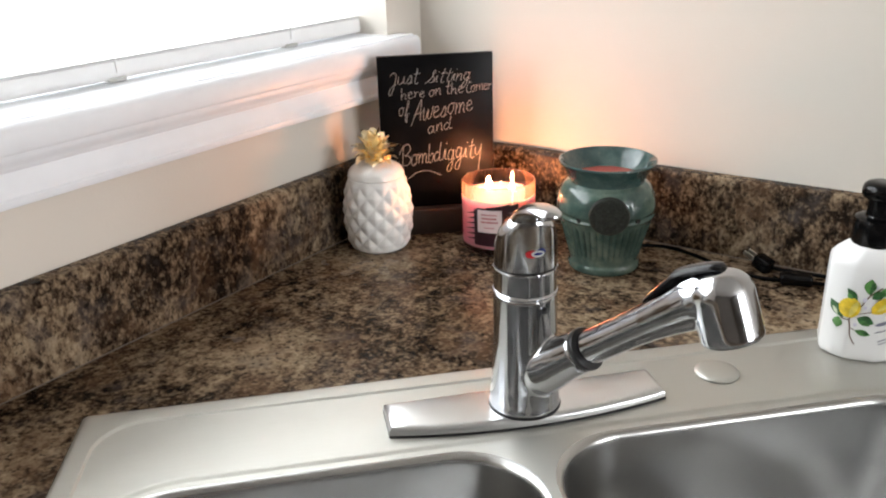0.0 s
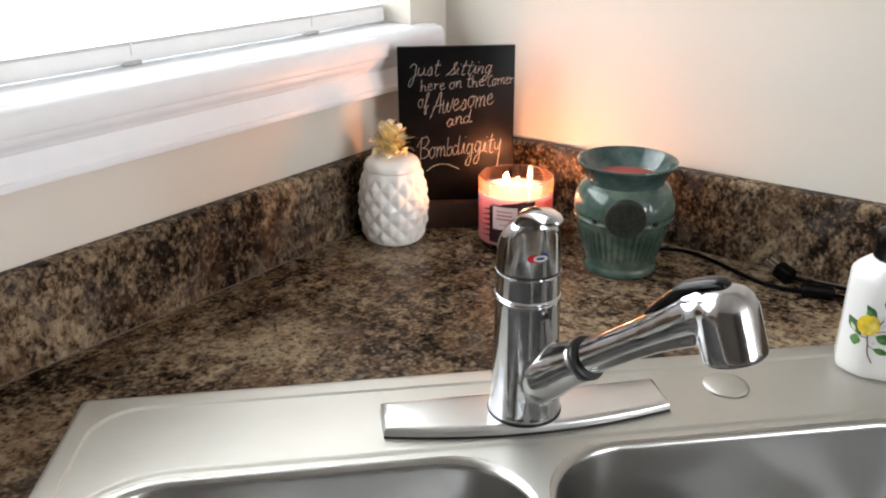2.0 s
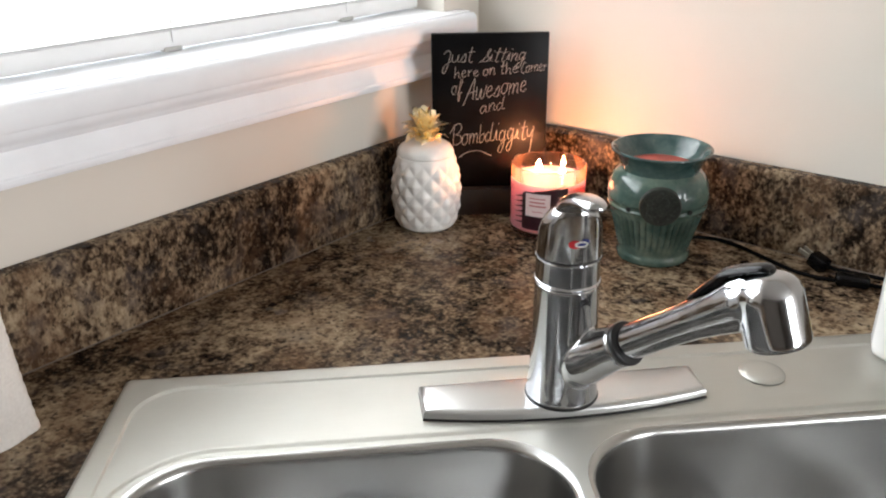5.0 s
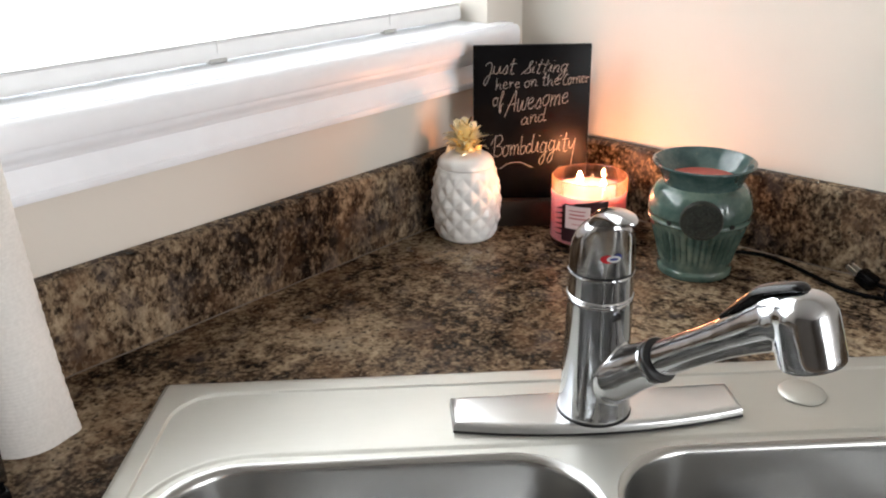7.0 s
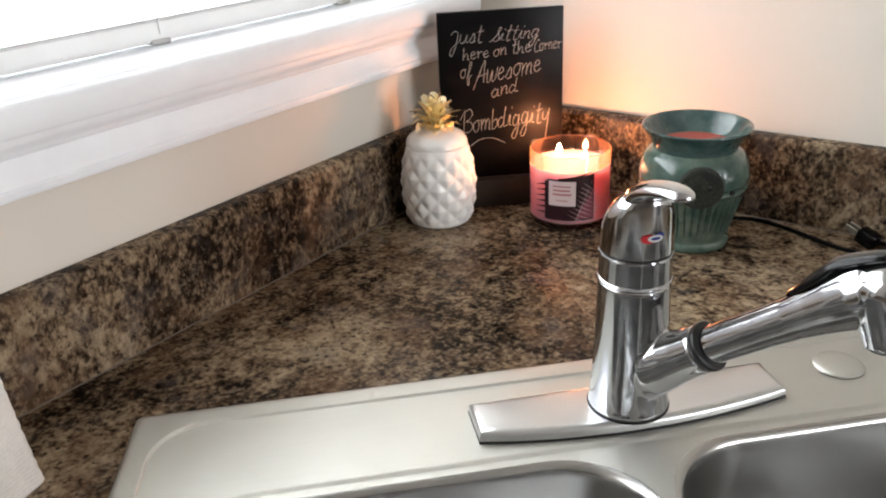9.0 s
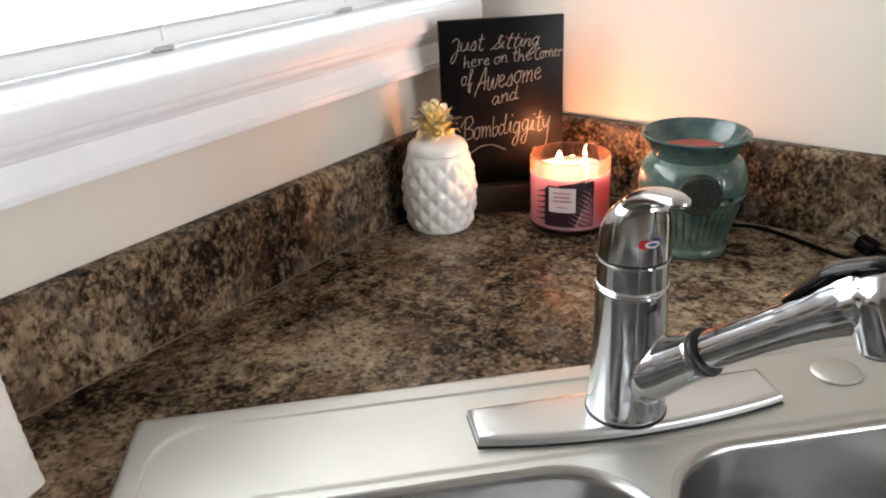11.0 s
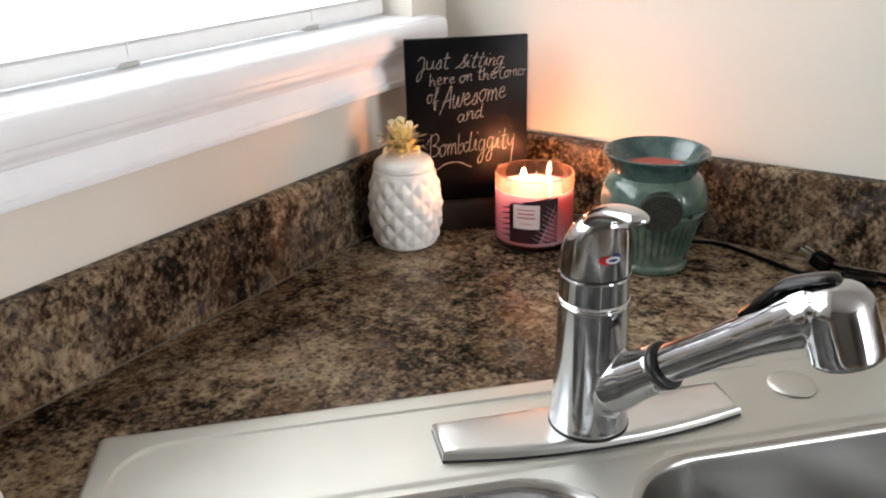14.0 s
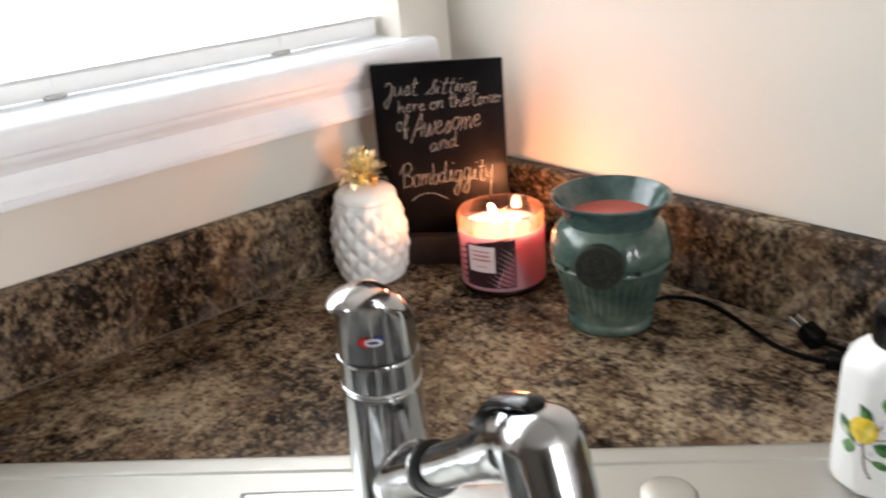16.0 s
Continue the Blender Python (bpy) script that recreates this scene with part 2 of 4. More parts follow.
def quilted():
    """Soft paper with pressed wavy rings."""
    n = Nodes("paper_towel", 0.95, 0, (0.80, 0.77, 0.735))
    w = n.add("ShaderNodeTexWave", Scale=58.0, Distortion=7.0, Detail=0.0)
    w.bands_direction = "Z"
    w.inputs["Detail Scale"].default_value = 0.35
    n.link(n.coords((1, 1, 1.6)), w.inputs["Vector"])
    n.color(n.ramp(n.noise(n.coords(), 300, 3), [(0.3, (0.66, 0.635, 0.605)), (0.7, (0.74, 0.715, 0.685))]))
    n.bump(w.outputs["Fac"], 0.17, 0.0014)
    return n.mat


PAPER = quilted()
WAX_PINK = wax_mat("wax_pink", (0.95, 0.42, 0.50), 0.95)
WAX_RED = wax_mat("wax_melt_red", (0.55, 0.10, 0.075), 0.3)
GLAZE = glaze()
GLAZE_D = glaze("glaze_deep_teal", (0.55, 0.66, 0.76))
FLAME = flame_mat()
CHALK = chalk()

# ---- building helpers ----


def part(name, bm, material, parent=None, label="", smooth=35):
    """Link a bmesh as one mesh object under its thing."""
    me = bpy.data.meshes.new(name)
    bmesh.ops.recalc_face_normals(bm, faces=bm.faces)
    if smooth:
        for f in bm.faces:
            f.smooth = True
        for e in bm.edges:
            if len(e.link_faces) == 2 and e.calc_face_angle(0) > radians(smooth):
                e.smooth = False
    bm.to_mesh(me)
    bm.free()
    me.materials.append(material)
    ob = new(name, me)
    if parent is not None:
        ob.parent = parent
    if label:
        tagged(ob, label)
    return ob


def thing(name, label, category, m=None, group="", kind=""):
    ob = new(name)
    ob.empty_display_size = 0.02
    if m is not None:
        ob.matrix_world = m
    return tagged(ob, label, category, group, kind)


def box(bm, x0, x1, y0, y1, z0, z1, bevel=0.0, seg=2):
    r = bmesh.ops.create_cube(bm, size=1.0)
    vs = r["verts"]
    for v in vs:
        v.co = ((x0 + x1) / 2 + v.co.x * (x1 - x0), (y0 + y1) / 2 + v.co.y * (y1 - y0), (z0 + z1) / 2 + v.co.z * (z1 - z0))
    if bevel:
        es = {e for v in vs for e in v.link_edges}
        bmesh.ops.bevel(bm, geom=list(es), offset=bevel, segments=seg, affect="EDGES", profile=0.5)
    return bm


def boxed(x0, x1, y0, y1, z0, z1, bevel=0.0, seg=2):
    return box(bmesh.new(), x0, x1, y0, y1, z0, z1, bevel, seg)


def loft(bm, rings, closed=True, cap_a=False, cap_b=False):
    """Skin rings of equal count; a cap closes an end with one face."""
    rows = [[bm.verts.new(p) for p in ring] for ring in rings]
    n = len(rows[0])
    for a, b in zip(rows, rows[1:]):
        for i in range(n if closed else n - 1):
            j = (i + 1) % n
            bm.faces.new((a[i], a[j], b[j], b[i]))
    if cap_a:
        bm.faces.new(rows[0][::-1])
    if cap_b:
        bm.faces.new(rows[-1])
    return rows


def lathe(profile, seg=64, wobble=None, cap_a=True, cap_b=True, m=None):
    """Turn a profile of (radius, height); wobble(angle, height) scales the radius."""
    rings = []
    for r, z in profile:
        ring = []
        for i in range(seg):
            a = math.tau * i / seg
            k = r * (wobble(a, z) if wobble else 1)
            p = Vector((k * math.cos(a), k * math.sin(a), z))
            ring.append(m @ p if m else p)
        rings.append(ring)
    bm = bmesh.new()
    loft(bm, rings, True, cap_a, cap_b)
    return bm


def sweep(points, radii, seg=20, bm=None, caps=True):
    """A round bar along points, with a radius at each."""
    pts = [Vector(p) for p in points]
    if not hasattr(radii, "__len__"):
        radii = [radii] * len(pts)
    bm = bm or bmesh.new()
    rings, side = [], None
    for i, p in enumerate(pts):
        d = (pts[min(i + 1, len(pts) - 1)] - pts[max(i - 1, 0)]).normalized()
        if side is None:
            side = d.orthogonal().normalized()
        side = (side - d * side.dot(d)).normalized()
        up = d.cross(side)
        rings.append([p + radii[i] * (math.cos(math.tau * k / seg) * side + math.sin(math.tau * k / seg) * up) for k in range(seg)])
    loft(bm, rings, True, caps, caps)
    return bm


def smooth_path(points, n=8):
    """A Catmull-Rom line through points."""
    p = [Vector(q) for q in points]
    p = [2 * p[0] - p[1]] + p + [2 * p[-1] - p[-2]]
    out = []
    for i in range(1, len(p) - 2):
        for k in range(n):
            t = k / n
            a, b, c, d = p[i - 1:i + 3]
            out.append(0.5 * (2 * b + (c - a) * t + (2 * a - 5 * b + 4 * c - d) * t * t + (3 * b - a - 3 * c + d) * t ** 3))
    out.append(p[-2])
    return out


def round_rect(x0, x1, y0, y1, r, z, seg=10):
    """Points round a rectangle with rounded corners, anticlockwise."""
    out = []
    for cx, cy, a0 in ((x1 - r, y1 - r, 0), (x0 + r, y1 - r, 90), (x0 + r, y0 + r, 180), (x1 - r, y0 + r, 270)):
        for k in range(seg + 1):
            a = radians(a0 + 90 * k / seg)
            out.append(Vector((cx + r * math.cos(a), cy + r * math.sin(a), z)))
    return out


def prism(poly, z0, z1, bevel=0.0):
    bm = bmesh.new()
    lo = [bm.verts.new((x, y, z0)) for x, y in poly]
    hi = [bm.verts.new((x, y, z1)) for x, y in poly]
    n = len(poly)
    bm.faces.new(lo[::-1])
    top = bm.faces.new(hi)
    for i in range(n):
        bm.faces.new((lo[i], lo[(i + 1) % n], hi[(i + 1) % n], hi[i]))
    if bevel:
        bmesh.ops.bevel(bm, geom=list(top.edges), offset=bevel, segments=3, affect="EDGES", profile=0.5)
    bm.normal_update()
    bmesh.ops.triangulate(bm, faces=[f for f in bm.faces if len(f.verts) > 4])
    return bm


def extrude_profile(profile, axis_from, axis_to, along="y"):
    """A moulding: profile of (out, up) run along y, or along x (out is then -y)."""
    bm = bmesh.new()
    rings = []
    for s in (axis_from, axis_to):
        rings.append([Vector((o, s, u)) if along == "y" else Vector((s, -o, u)) for o, u in profile])
    loft(bm, rings, True, True, True)
    return bm


# ---- the room ----
COUNTER = 0.91
floor = part("floor", boxed(-0.16, 4.8, -4.6, 0.16, -0.1, 0.0), FLOOR)
tagged(floor, "brown wood-look vinyl kitchen floor", "floor", kind="structure")
ceiling = part("ceiling", boxed(-0.16, 4.8, -4.6, 0.16, 2.44, 2.56), CEIL)
tagged(ceiling, "flat white painted kitchen ceiling", "ceiling", kind="structure")
bm = bmesh.new()
WY0, WY1, WZ0, WZ1 = -1.30, -0.08, 1.142, 2.06
box(bm, -0.16, 0, -4.6, WY0, 0, 2.44)
box(bm, -0.16, 0, WY1, 0.16, 0, 2.44)
box(bm, -0.16, 0, WY0, WY1, 0, WZ0)
box(bm, -0.16, 0, WY0, WY1, WZ1, 2.44)
tagged(part("wall_west", bm, WALL), "warm white painted wall with a window over the counter", "wall", kind="structure")
tagged(part("wall_north", boxed(0, 4.64, 0, 0.16, 0, 2.44), WALL), "plain warm white painted wall behind the counter", "wall", kind="structure")
# Opening added to go with the unseen fill lamp.
bm = bmesh.new()
box(bm, 4.64, 4.8, -4.6, -1.75, 0, 2.44)
box(bm, 4.64, 4.8, -0.15, 0.16, 0, 2.44)
box(bm, 4.64, 4.8, -1.75, -0.15, 2.2, 2.44)
box(bm, 4.64, 4.8, -1.75, -0.15, 0, 0.2)
tagged(part("wall_east", bm, DARK_FARWALL), "unseen dark wall with an opening added for the fill lamp", "wall", kind="structure")
tagged(part("wall_south", boxed(0, 4.64, -4.6, -4.44, 0, 2.44), DARK_FARWALL), "unseen plain wall, kept dark to cut bounce light", "wall", kind="structure")
ground = part("ground", boxed(-400, 400, -400, 400, -0.35, -0.3), plain("lawn_green", (0.06, 0.085, 0.035), 0.9, 0, 0.4, 3))
tagged(ground, "mown green lawn outside the house", "ground", kind="structure")

# Added glowing sheet that whites out the gaps between the slats.
glow_sheet = Nodes("white_glow_backdrop", 1.0, 0, (0.8, 0.8, 0.8))
glow_sheet.put("Emission Color", (0.95, 0.98, 1.0, 1))
glow_sheet.put("Emission Strength", 2.0)
tagged(part("backdrop", boxed(-6.05, -6.0, -9, 7, -0.3, 6), glow_sheet.mat, smooth=0), "glowing white sheet added outside the window", "backdrop", kind="structure")

# window: vinyl frame, glass, stool and apron
win = thing("window_1", "white vinyl window with a deep painted sill and moulded apron", "window", kind="structure")
bm = bmesh.new()
for y0, y1, z0, z1 in ((WY0, WY0 + 0.05, WZ0 + 0.025, WZ1), (WY1 - 0.05, WY1, WZ0 + 0.025, WZ1),
                       (WY0 + 0.05, WY1 - 0.05, WZ0 + 0.025, WZ0 + 0.075), (WY0 + 0.05, WY1 - 0.05, WZ1 - 0.05, WZ1),
                       (WY0 + 0.05, WY1 - 0.05, 1.60, 1.645)):
    box(bm, -0.15, -0.112, y0, y1, z0, z1, 0.003)
part("window_frame", bm, VINYL, win)
for z0, z1 in ((WZ0 + 0.075, 1.60), (1.645, WZ1 - 0.05)):
    pane = part("pane", boxed(-0.133, -0.129, WY0 + 0.05, WY1 - 0.05, z0, z1), PANE, win, smooth=0)
    pane.visible_shadow = False
stool = [(-0.112, 1.1425), (0.030, 1.1375), (0.0335, 1.1385), (0.035, 1.141), (0.0352, 1.156), (0.0335, 1.1615), (0.0305, 1.1645), (0.0280, 1.1655), (0.0272, 1.1612), (0.0240, 1.1612), (0.0232, 1.1668), (0.020, 1.167),
         (-0.112, 1.167)]
part("sill", extrude_profile(stool, WY0 - 0.03, -0.050), TRIM, win, "glossy white painted sill with a rounded nose")
apron = [(0.0, 1.0875), (0.0185, 1.0875), (0.0195, 1.089), (0.0195, 1.0945), (0.0175, 1.0965), (0.0172, 1.1), (0.0160, 1.106), (0.0125, 1.112),
         (0.0115, 1.118), (0.0145, 1.1205), (0.0155, 1.1225), (0.0165, 1.1245), (0.0215, 1.128), (0.0235, 1.132), (0.0235, 1.1385), (0.0, 1.1385)]
part("apron", extrude_profile(apron, WY0 - 0.012, -0.066), TRIM, win, "white moulded apron under the sill")

# blind
blind = thing("window_blind", "white slatted blind lowered to just above the sill", "blind", pose(-0.058, -0.687, 1.1735))
B = 0.602
rail = [(-0.0125, -0.0034), (0.0120, -0.0034), (0.0138, 0.001), (0.0125, 0.015), (0.010, 0.0175), (-0.010, 0.0175), (-0.0138, 0.002)]
part("bottom_rail", extrude_profile(rail, -B, B), VINYL, blind)
# Grey strip added to paint the shade line between rail and lowest slat.
part("rail_shade_strip", extrude_profile([(-0.0135, 0.0178), (0.0150, 0.0178), (0.0156, 0.0184), (0.0150, 0.0190), (-0.0135, 0.0190)], -B + 0.001, B - 0.001), CLIP, blind, "thin grey strip for the shade line above the rail")
part("head_rail", boxed(-0.02, 0.02, -B, B, 0.84, 0.882, 0.002), VINYL, blind)
me_slat = None
for i in range(37):
    z = 0.0300 + i * 0.0213
    if me_slat is None:
        prof = []
        for k in range(7):
            s = (k / 6 - 0.5)
            prof.append((s * 0.0248, 0.0016 * (1 - 4 * s * s) + 0.0004))
        prof += [(a, b - 0.0007) for a, b in prof[::-1]]
        ob = part("slat", extrude_profile(prof, -B + 0.002, B - 0.002), SLAT, blind)
        me_slat = ob.data
    else:
        ob = new("slat", me_slat)
        ob.parent = blind
    ob.matrix_local = pose(0, random.uniform(-0.001, 0.001), z, 0, 38 + random.uniform(-2, 2), 0)
for y in (-0.455, -0.130, 0.200, 0.462):
    for dx in (-0.0135, 0.0145):
        part("ladder_cord", sweep([(dx, y, 0.004), (dx, y, 0.45), (dx, y, 0.85)], 0.0007, 6), VINYL, blind)
    part("cord_clip", boxed(0.0040, 0.0148, y - 0.011, y + 0.011, -0.0058, -0.0010, 0.0012), CLIP, blind, "small grey cord clip under the rail")

# ---- counter ----
SINK = pose(0.109, -0.684, COUNTER, 0, 0, 45)
SW, SD = 0.79, 0.53


def sink_xy(x, y):
    p = SINK @ Vector((x, y, 0))
    return (p.x, p.y)


# the cut-out is met by the mitre x + y = 0
mid = (0.684 - 0.109) / math.sqrt(2)
c_bl, c_br, c_fr, c_fl = (sink_xy(*p) for p in ((0.015, -0.015), (SW - 0.015, -0.015), (SW - 0.015, 0.015 - SD), (0.015, 0.015 - SD)))
c_bm, c_fm = sink_xy(mid, -0.015), sink_xy(mid, 0.015 - SD)
G = 0.00008
left_poly = [(0, -G), (0, -2.3), (0.635, -2.3), (0.635, -0.995), (0.815 - G, -0.815 - G), c_fm, c_fl, c_bl, (c_bm[0] - G, c_bm[1] - G)]
right_poly = [(G, 0), (c_bm[0] + G, c_bm[1] + G), c_br, c_fr, c_fm, (0.815 + G, -0.815 + G), (0.995, -0.635), (2.3, -0.635), (2.3, 0)]
c1 = part("countertop", prism(left_poly, 0.872, COUNTER), LAM_L, smooth=0)
tagged(c1, "brown stone-pattern laminate worktop under the window", "countertop", "worktop halves")
c2 = part("countertop", prism(right_poly, 0.872, COUNTER), LAM_R, smooth=0)
tagged(c2, "brown stone-pattern laminate worktop along the plain wall", "countertop", "worktop halves")


def splash_profile(z0=COUNTER, z1=1.0105, t=0.02):
    out = [(0.0, z0), (t, z0), (t, z1 - 0.006)]
    for k in range(1, 7):
        a = radians(15 * k)
        out.append((t - 0.006 + 0.006 * math.cos(a), z1 - 0.006 + 0.006 * math.sin(a)))
    return out + [(0.0, z1)]


s1 = part("backsplash_west", extrude_profile(splash_profile(), -2.3, -0.0005), LAM_U_SHADED)
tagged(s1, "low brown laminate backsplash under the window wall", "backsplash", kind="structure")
s2 = part("backsplash_north", extrude_profile(splash_profile(), 0.0205, 2.3, "x"), LAM_N_SHADED)
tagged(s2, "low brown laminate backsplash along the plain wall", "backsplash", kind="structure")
bead = [(0.02, 0.0), (0.0212, 0.0), (0.0204, 0.0005), (0.02, 0.001)]
for n_, a, b, ax in (("trim_west", -2.3, -0.022, "y"), ("trim_north", 0.022, 2.3, "x")):
    ob = part(n_, extrude_profile([(o, COUNTER + u) for o, u in bead], a, b, ax), CAULK)
    tagged(ob, "thin tan caulk line where the backsplash meets the worktop", "caulk", kind="structure")
cab = thing("sink_cabinet", "plain painted corner base cabinet under the sink", "cabinet")
part("body", prism([(0.0, -0.98), (0.6, -0.98), (0.797, -0.797), (0.98, -0.6), (0.98, 0), (0, 0)], 0.1, 0.60), CAB, cab, smooth=0)
bm = bmesh.new()
for a, b in (((0.6, -0.98), (0.98, -0.6)),):
    box(bm, 0, 0.5374, 0, 0.02, 0.60, 0.872)
    bmesh.ops.transform(bm, matrix=pose(0.6, -0.98, 0, 0, 0, 45), verts=bm.verts)
part("front_panel", bm, CAB, cab, smooth=0)
for n_, x0, x1, y0, y1 in (("base_cabinet", 0.0, 0.6, -2.3, -0.982), ("base_cabinet", 0.982, 2.3, -0.6, 0)):
    c = thing(n_, "plain painted base cabinet under the worktop", "cabinet", group="base cabinets")
    part("body", boxed(x0, x1, y0, y1, 0.1, 0.872), CAB, c, smooth=0)
    part("plinth", boxed(x0 + 0.04, x1 - 0.04, y0 + 0.04, y1 - 0.04, 0, 0.1), CAB, c, smooth=0)
part("plinth", prism([(0.05, -0.9), (0.55, -0.9), (0.9, -0.55), (0.9, -0.05), (0.05, -0.05)], 0, 0.1), CAB, cab, smooth=0)

# ---- sink ----
sink = thing("kitchen_sink", "brushed stainless steel double-bowl sink set diagonally in the worktop", "sink", SINK)
Q = 10


def inset(d_side, d_back, r, z):
    return round_rect(d_side, SW - d_side, d_side - SD, -d_back, r, z, Q)


bm = bmesh.new()
rings = [inset(0.0, 0.0, 0.005, 0.0002), inset(0.0, 0.0, 0.005, 0.0014), inset(0.0012, 0.0012, 0.005, 0.0026), inset(0.004, 0.004, 0.008, 0.0032),
         inset(0.0048, 0.0048, 0.009, 0.0033), inset(0.0178, 0.0186, 0.0398, 0.0033), inset(0.0184, 0.0192, 0.040, 0.0033), inset(0.0190, 0.0199, 0.0405, 0.0030), inset(0.0199, 0.0209, 0.041, 0.0017),
         inset(0.0204, 0.0215, 0.0415, 0.0014), inset(0.0210, 0.0222, 0.042, 0.0014), inset(0.0226, 0.1105, 0.080, 0.0016),
         inset(0.0230, 0.1115, 0.080, 0.0016), inset(0.0236, 0.1132, 0.080, 0.0012), inset(0.0242, 0.1152, 0.080, -0.0001),
         inset(0.0248, 0.1165, 0.080, -0.0005)]
for ring in rings:
    for p in ring:
        p.x += 0.046 * p.y * max(0.0, 1 - p.x / 0.3)  # the end of the deck is sheared to fit the camera's view
rows = loft(bm, rings)
holes = []
BASINS = ((0.0335, 0.372), (0.392, 0.757))
BY0, BY1 = 0.036 - SD, -0.1285
for x0, x1 in BASINS:
    ring = [bm.verts.new(p) for p in round_rect(x0 - 0.006, x1 + 0.006, BY0 - 0.006, BY1 + 0.006, 0.068, -0.0003, Q)]
    holes.append(ring)
edges = []
for ring in holes:
    for i, v in enumerate(ring):
        edges.append(bm.edges.new((v, ring[(i + 1) % len(ring)])))
inner = rows[-1]
for i, v in enumerate(inner):
    edges.append(bm.edges.get((v, inner[(i + 1) % len(inner)])))
bmesh.ops.triangle_fill(bm, use_beauty=True, use_dissolve=False, edges=edges)
part("deck", bm, STEEL, sink, smooth=50)
for x0, x1 in BASINS:
    bm = bmesh.new()
    rr = []
    for d, z in ((-0.006, -0.0003), (-0.0035, -0.0008), (-0.0015, -0.0022), (-0.0003, -0.0045), (0.0004, -0.009), (0.003, -0.06), (0.007, -0.135), (0.012, -0.150), (0.022, -0.162), (0.036, -0.168), (0.1, -0.171)):
        rr.append(round_rect(x0 + d, x1 - d, BY0 + d, BY1 - d, max(0.02, 0.068 - max(0, d) * 0.6), z, Q))
    loft(bm, rr, True, False, False)
    cx, cy = (x0 + x1) / 2, (BY0 + BY1) / 2
    n = len(rr[-1])
    floor_ring = bm.verts[:][-n:]
    bm.faces.new(floor_ring)
    basin = part("basin", bm, STEEL_B, sink, "deep rounded steel bowl", smooth=50)
    part("drain", lathe([(0.044, -0.171), (0.045, -0.1685), (0.041, -0.168), (0.036, -0.1735), (0.012, -0.1745)], 40, m=pose(cx, cy, 0)), CHROME, basin, "chrome drain basket")
    part("shell", boxed(x0 - 0.004, x1 + 0.004, BY0, BY1, -0.19, -0.176), STEEL_B, basin)

cover = thing("hole_cover", "round brushed steel cap over a spare sink hole", "sink cap", SINK @ pose(0.583, -0.0580, 0.0017))
part("cap", lathe([(0.0195, 0), (0.0204, 0.0006), (0.0204, 0.0014), (0.0195, 0.0026), (0.016, 0.0038), (0.010, 0.0045), (0.002, 0.0047)], 48), STEEL, cover)

# ---- tap ----
FX, FY = 0.389, -0.0785
tap = thing("kitchen_tap", "polished chrome single-lever kitchen tap with pull-out spray on a long plate", "tap", SINK @ pose(FX, FY, 0.0017))


def plate_ring(d, z):
    """The cover plate's outline, straight at the back and bowed at the front."""
    x1, yb, yf, bow = 0.1275 - d, 0.0275 - d, -0.0135 + d, 0.0145
    out = []
    for k in range(25):
        s = -1 + 2 * k / 24
        out.append(Vector((s * x1 + 0.0025 * (1 - s), yf - bow * (1 - s * s), z)))
    for k in range(25):
        s = 1 - 2 * k / 24
        out.append(Vector((s * x1 + 0.0025 * (1 - s), yb, z)))
    return out


def turned(bm, deg):
    bmesh.ops.transform(bm, matrix=pose(0, 0, 0, 0, 0, deg), verts=bm.verts)
    return bm


bm = bmesh.new()
loft(bm, [plate_ring(0.0008, 0.0012), plate_ring(0.0, 0.002), plate_ring(0.0, 0.0062), plate_ring(0.0008, 0.0078), plate_ring(0.0028, 0.0092), plate_ring(0.006, 0.0096)], True, True, True)
plate = part("plate", turned(bm, 1.2), CHROME, tap, "long chrome cover plate with a bowed front edge")
plate.data.materials[0] = SATIN
bm = bmesh.new()
loft(bm, [plate_ring(-0.0006, 0.0), plate_ring(-0.0006, 0.0014)], True, True, True)
part("gasket", turned(bm, 1.2), RUBBER, plate, "thin black rubber gasket")
Z0 = 0.0098
part("base_gasket", lathe([(0.0318, Z0 - 0.0006), (0.0318, Z0 + 0.0006)], 48), RUBBER, tap)
part("collar", lathe([(0.0262, 0.1188), (0.0271, 0.1190), (0.0275, 0.1200), (0.0270, 0.1211), (0.0264, 0.1215), (0.0262, 0.1390), (0.0268, 0.1394),
                      (0.0271, 0.1405), (0.0267, 0.1416), (0.0258, 0.1419)], 72), CHROME, tap, "chrome collar with two raised rings")
part("seal", lathe([(0.0262, 0.1418), (0.0262, 0.1434)], 48), RUBBER, tap)


def blended(ob, voxel, rounds):
    """Melt overlapping shells into one skin with soft joints."""
    melt = ob.modifiers.new("melt", "REMESH")
    melt.mode, melt.voxel_size, melt.use_smooth_shade = "VOXEL", voxel, True
    soften = ob.modifiers.new("soften", "SMOOTH")
    soften.factor, soften.iterations = 0.5, rounds
    return ob


# lever: a domed cap that runs out into a forward arm
ZC = 0.1434
FRONT = radians(-92)
rings = []
S = 72
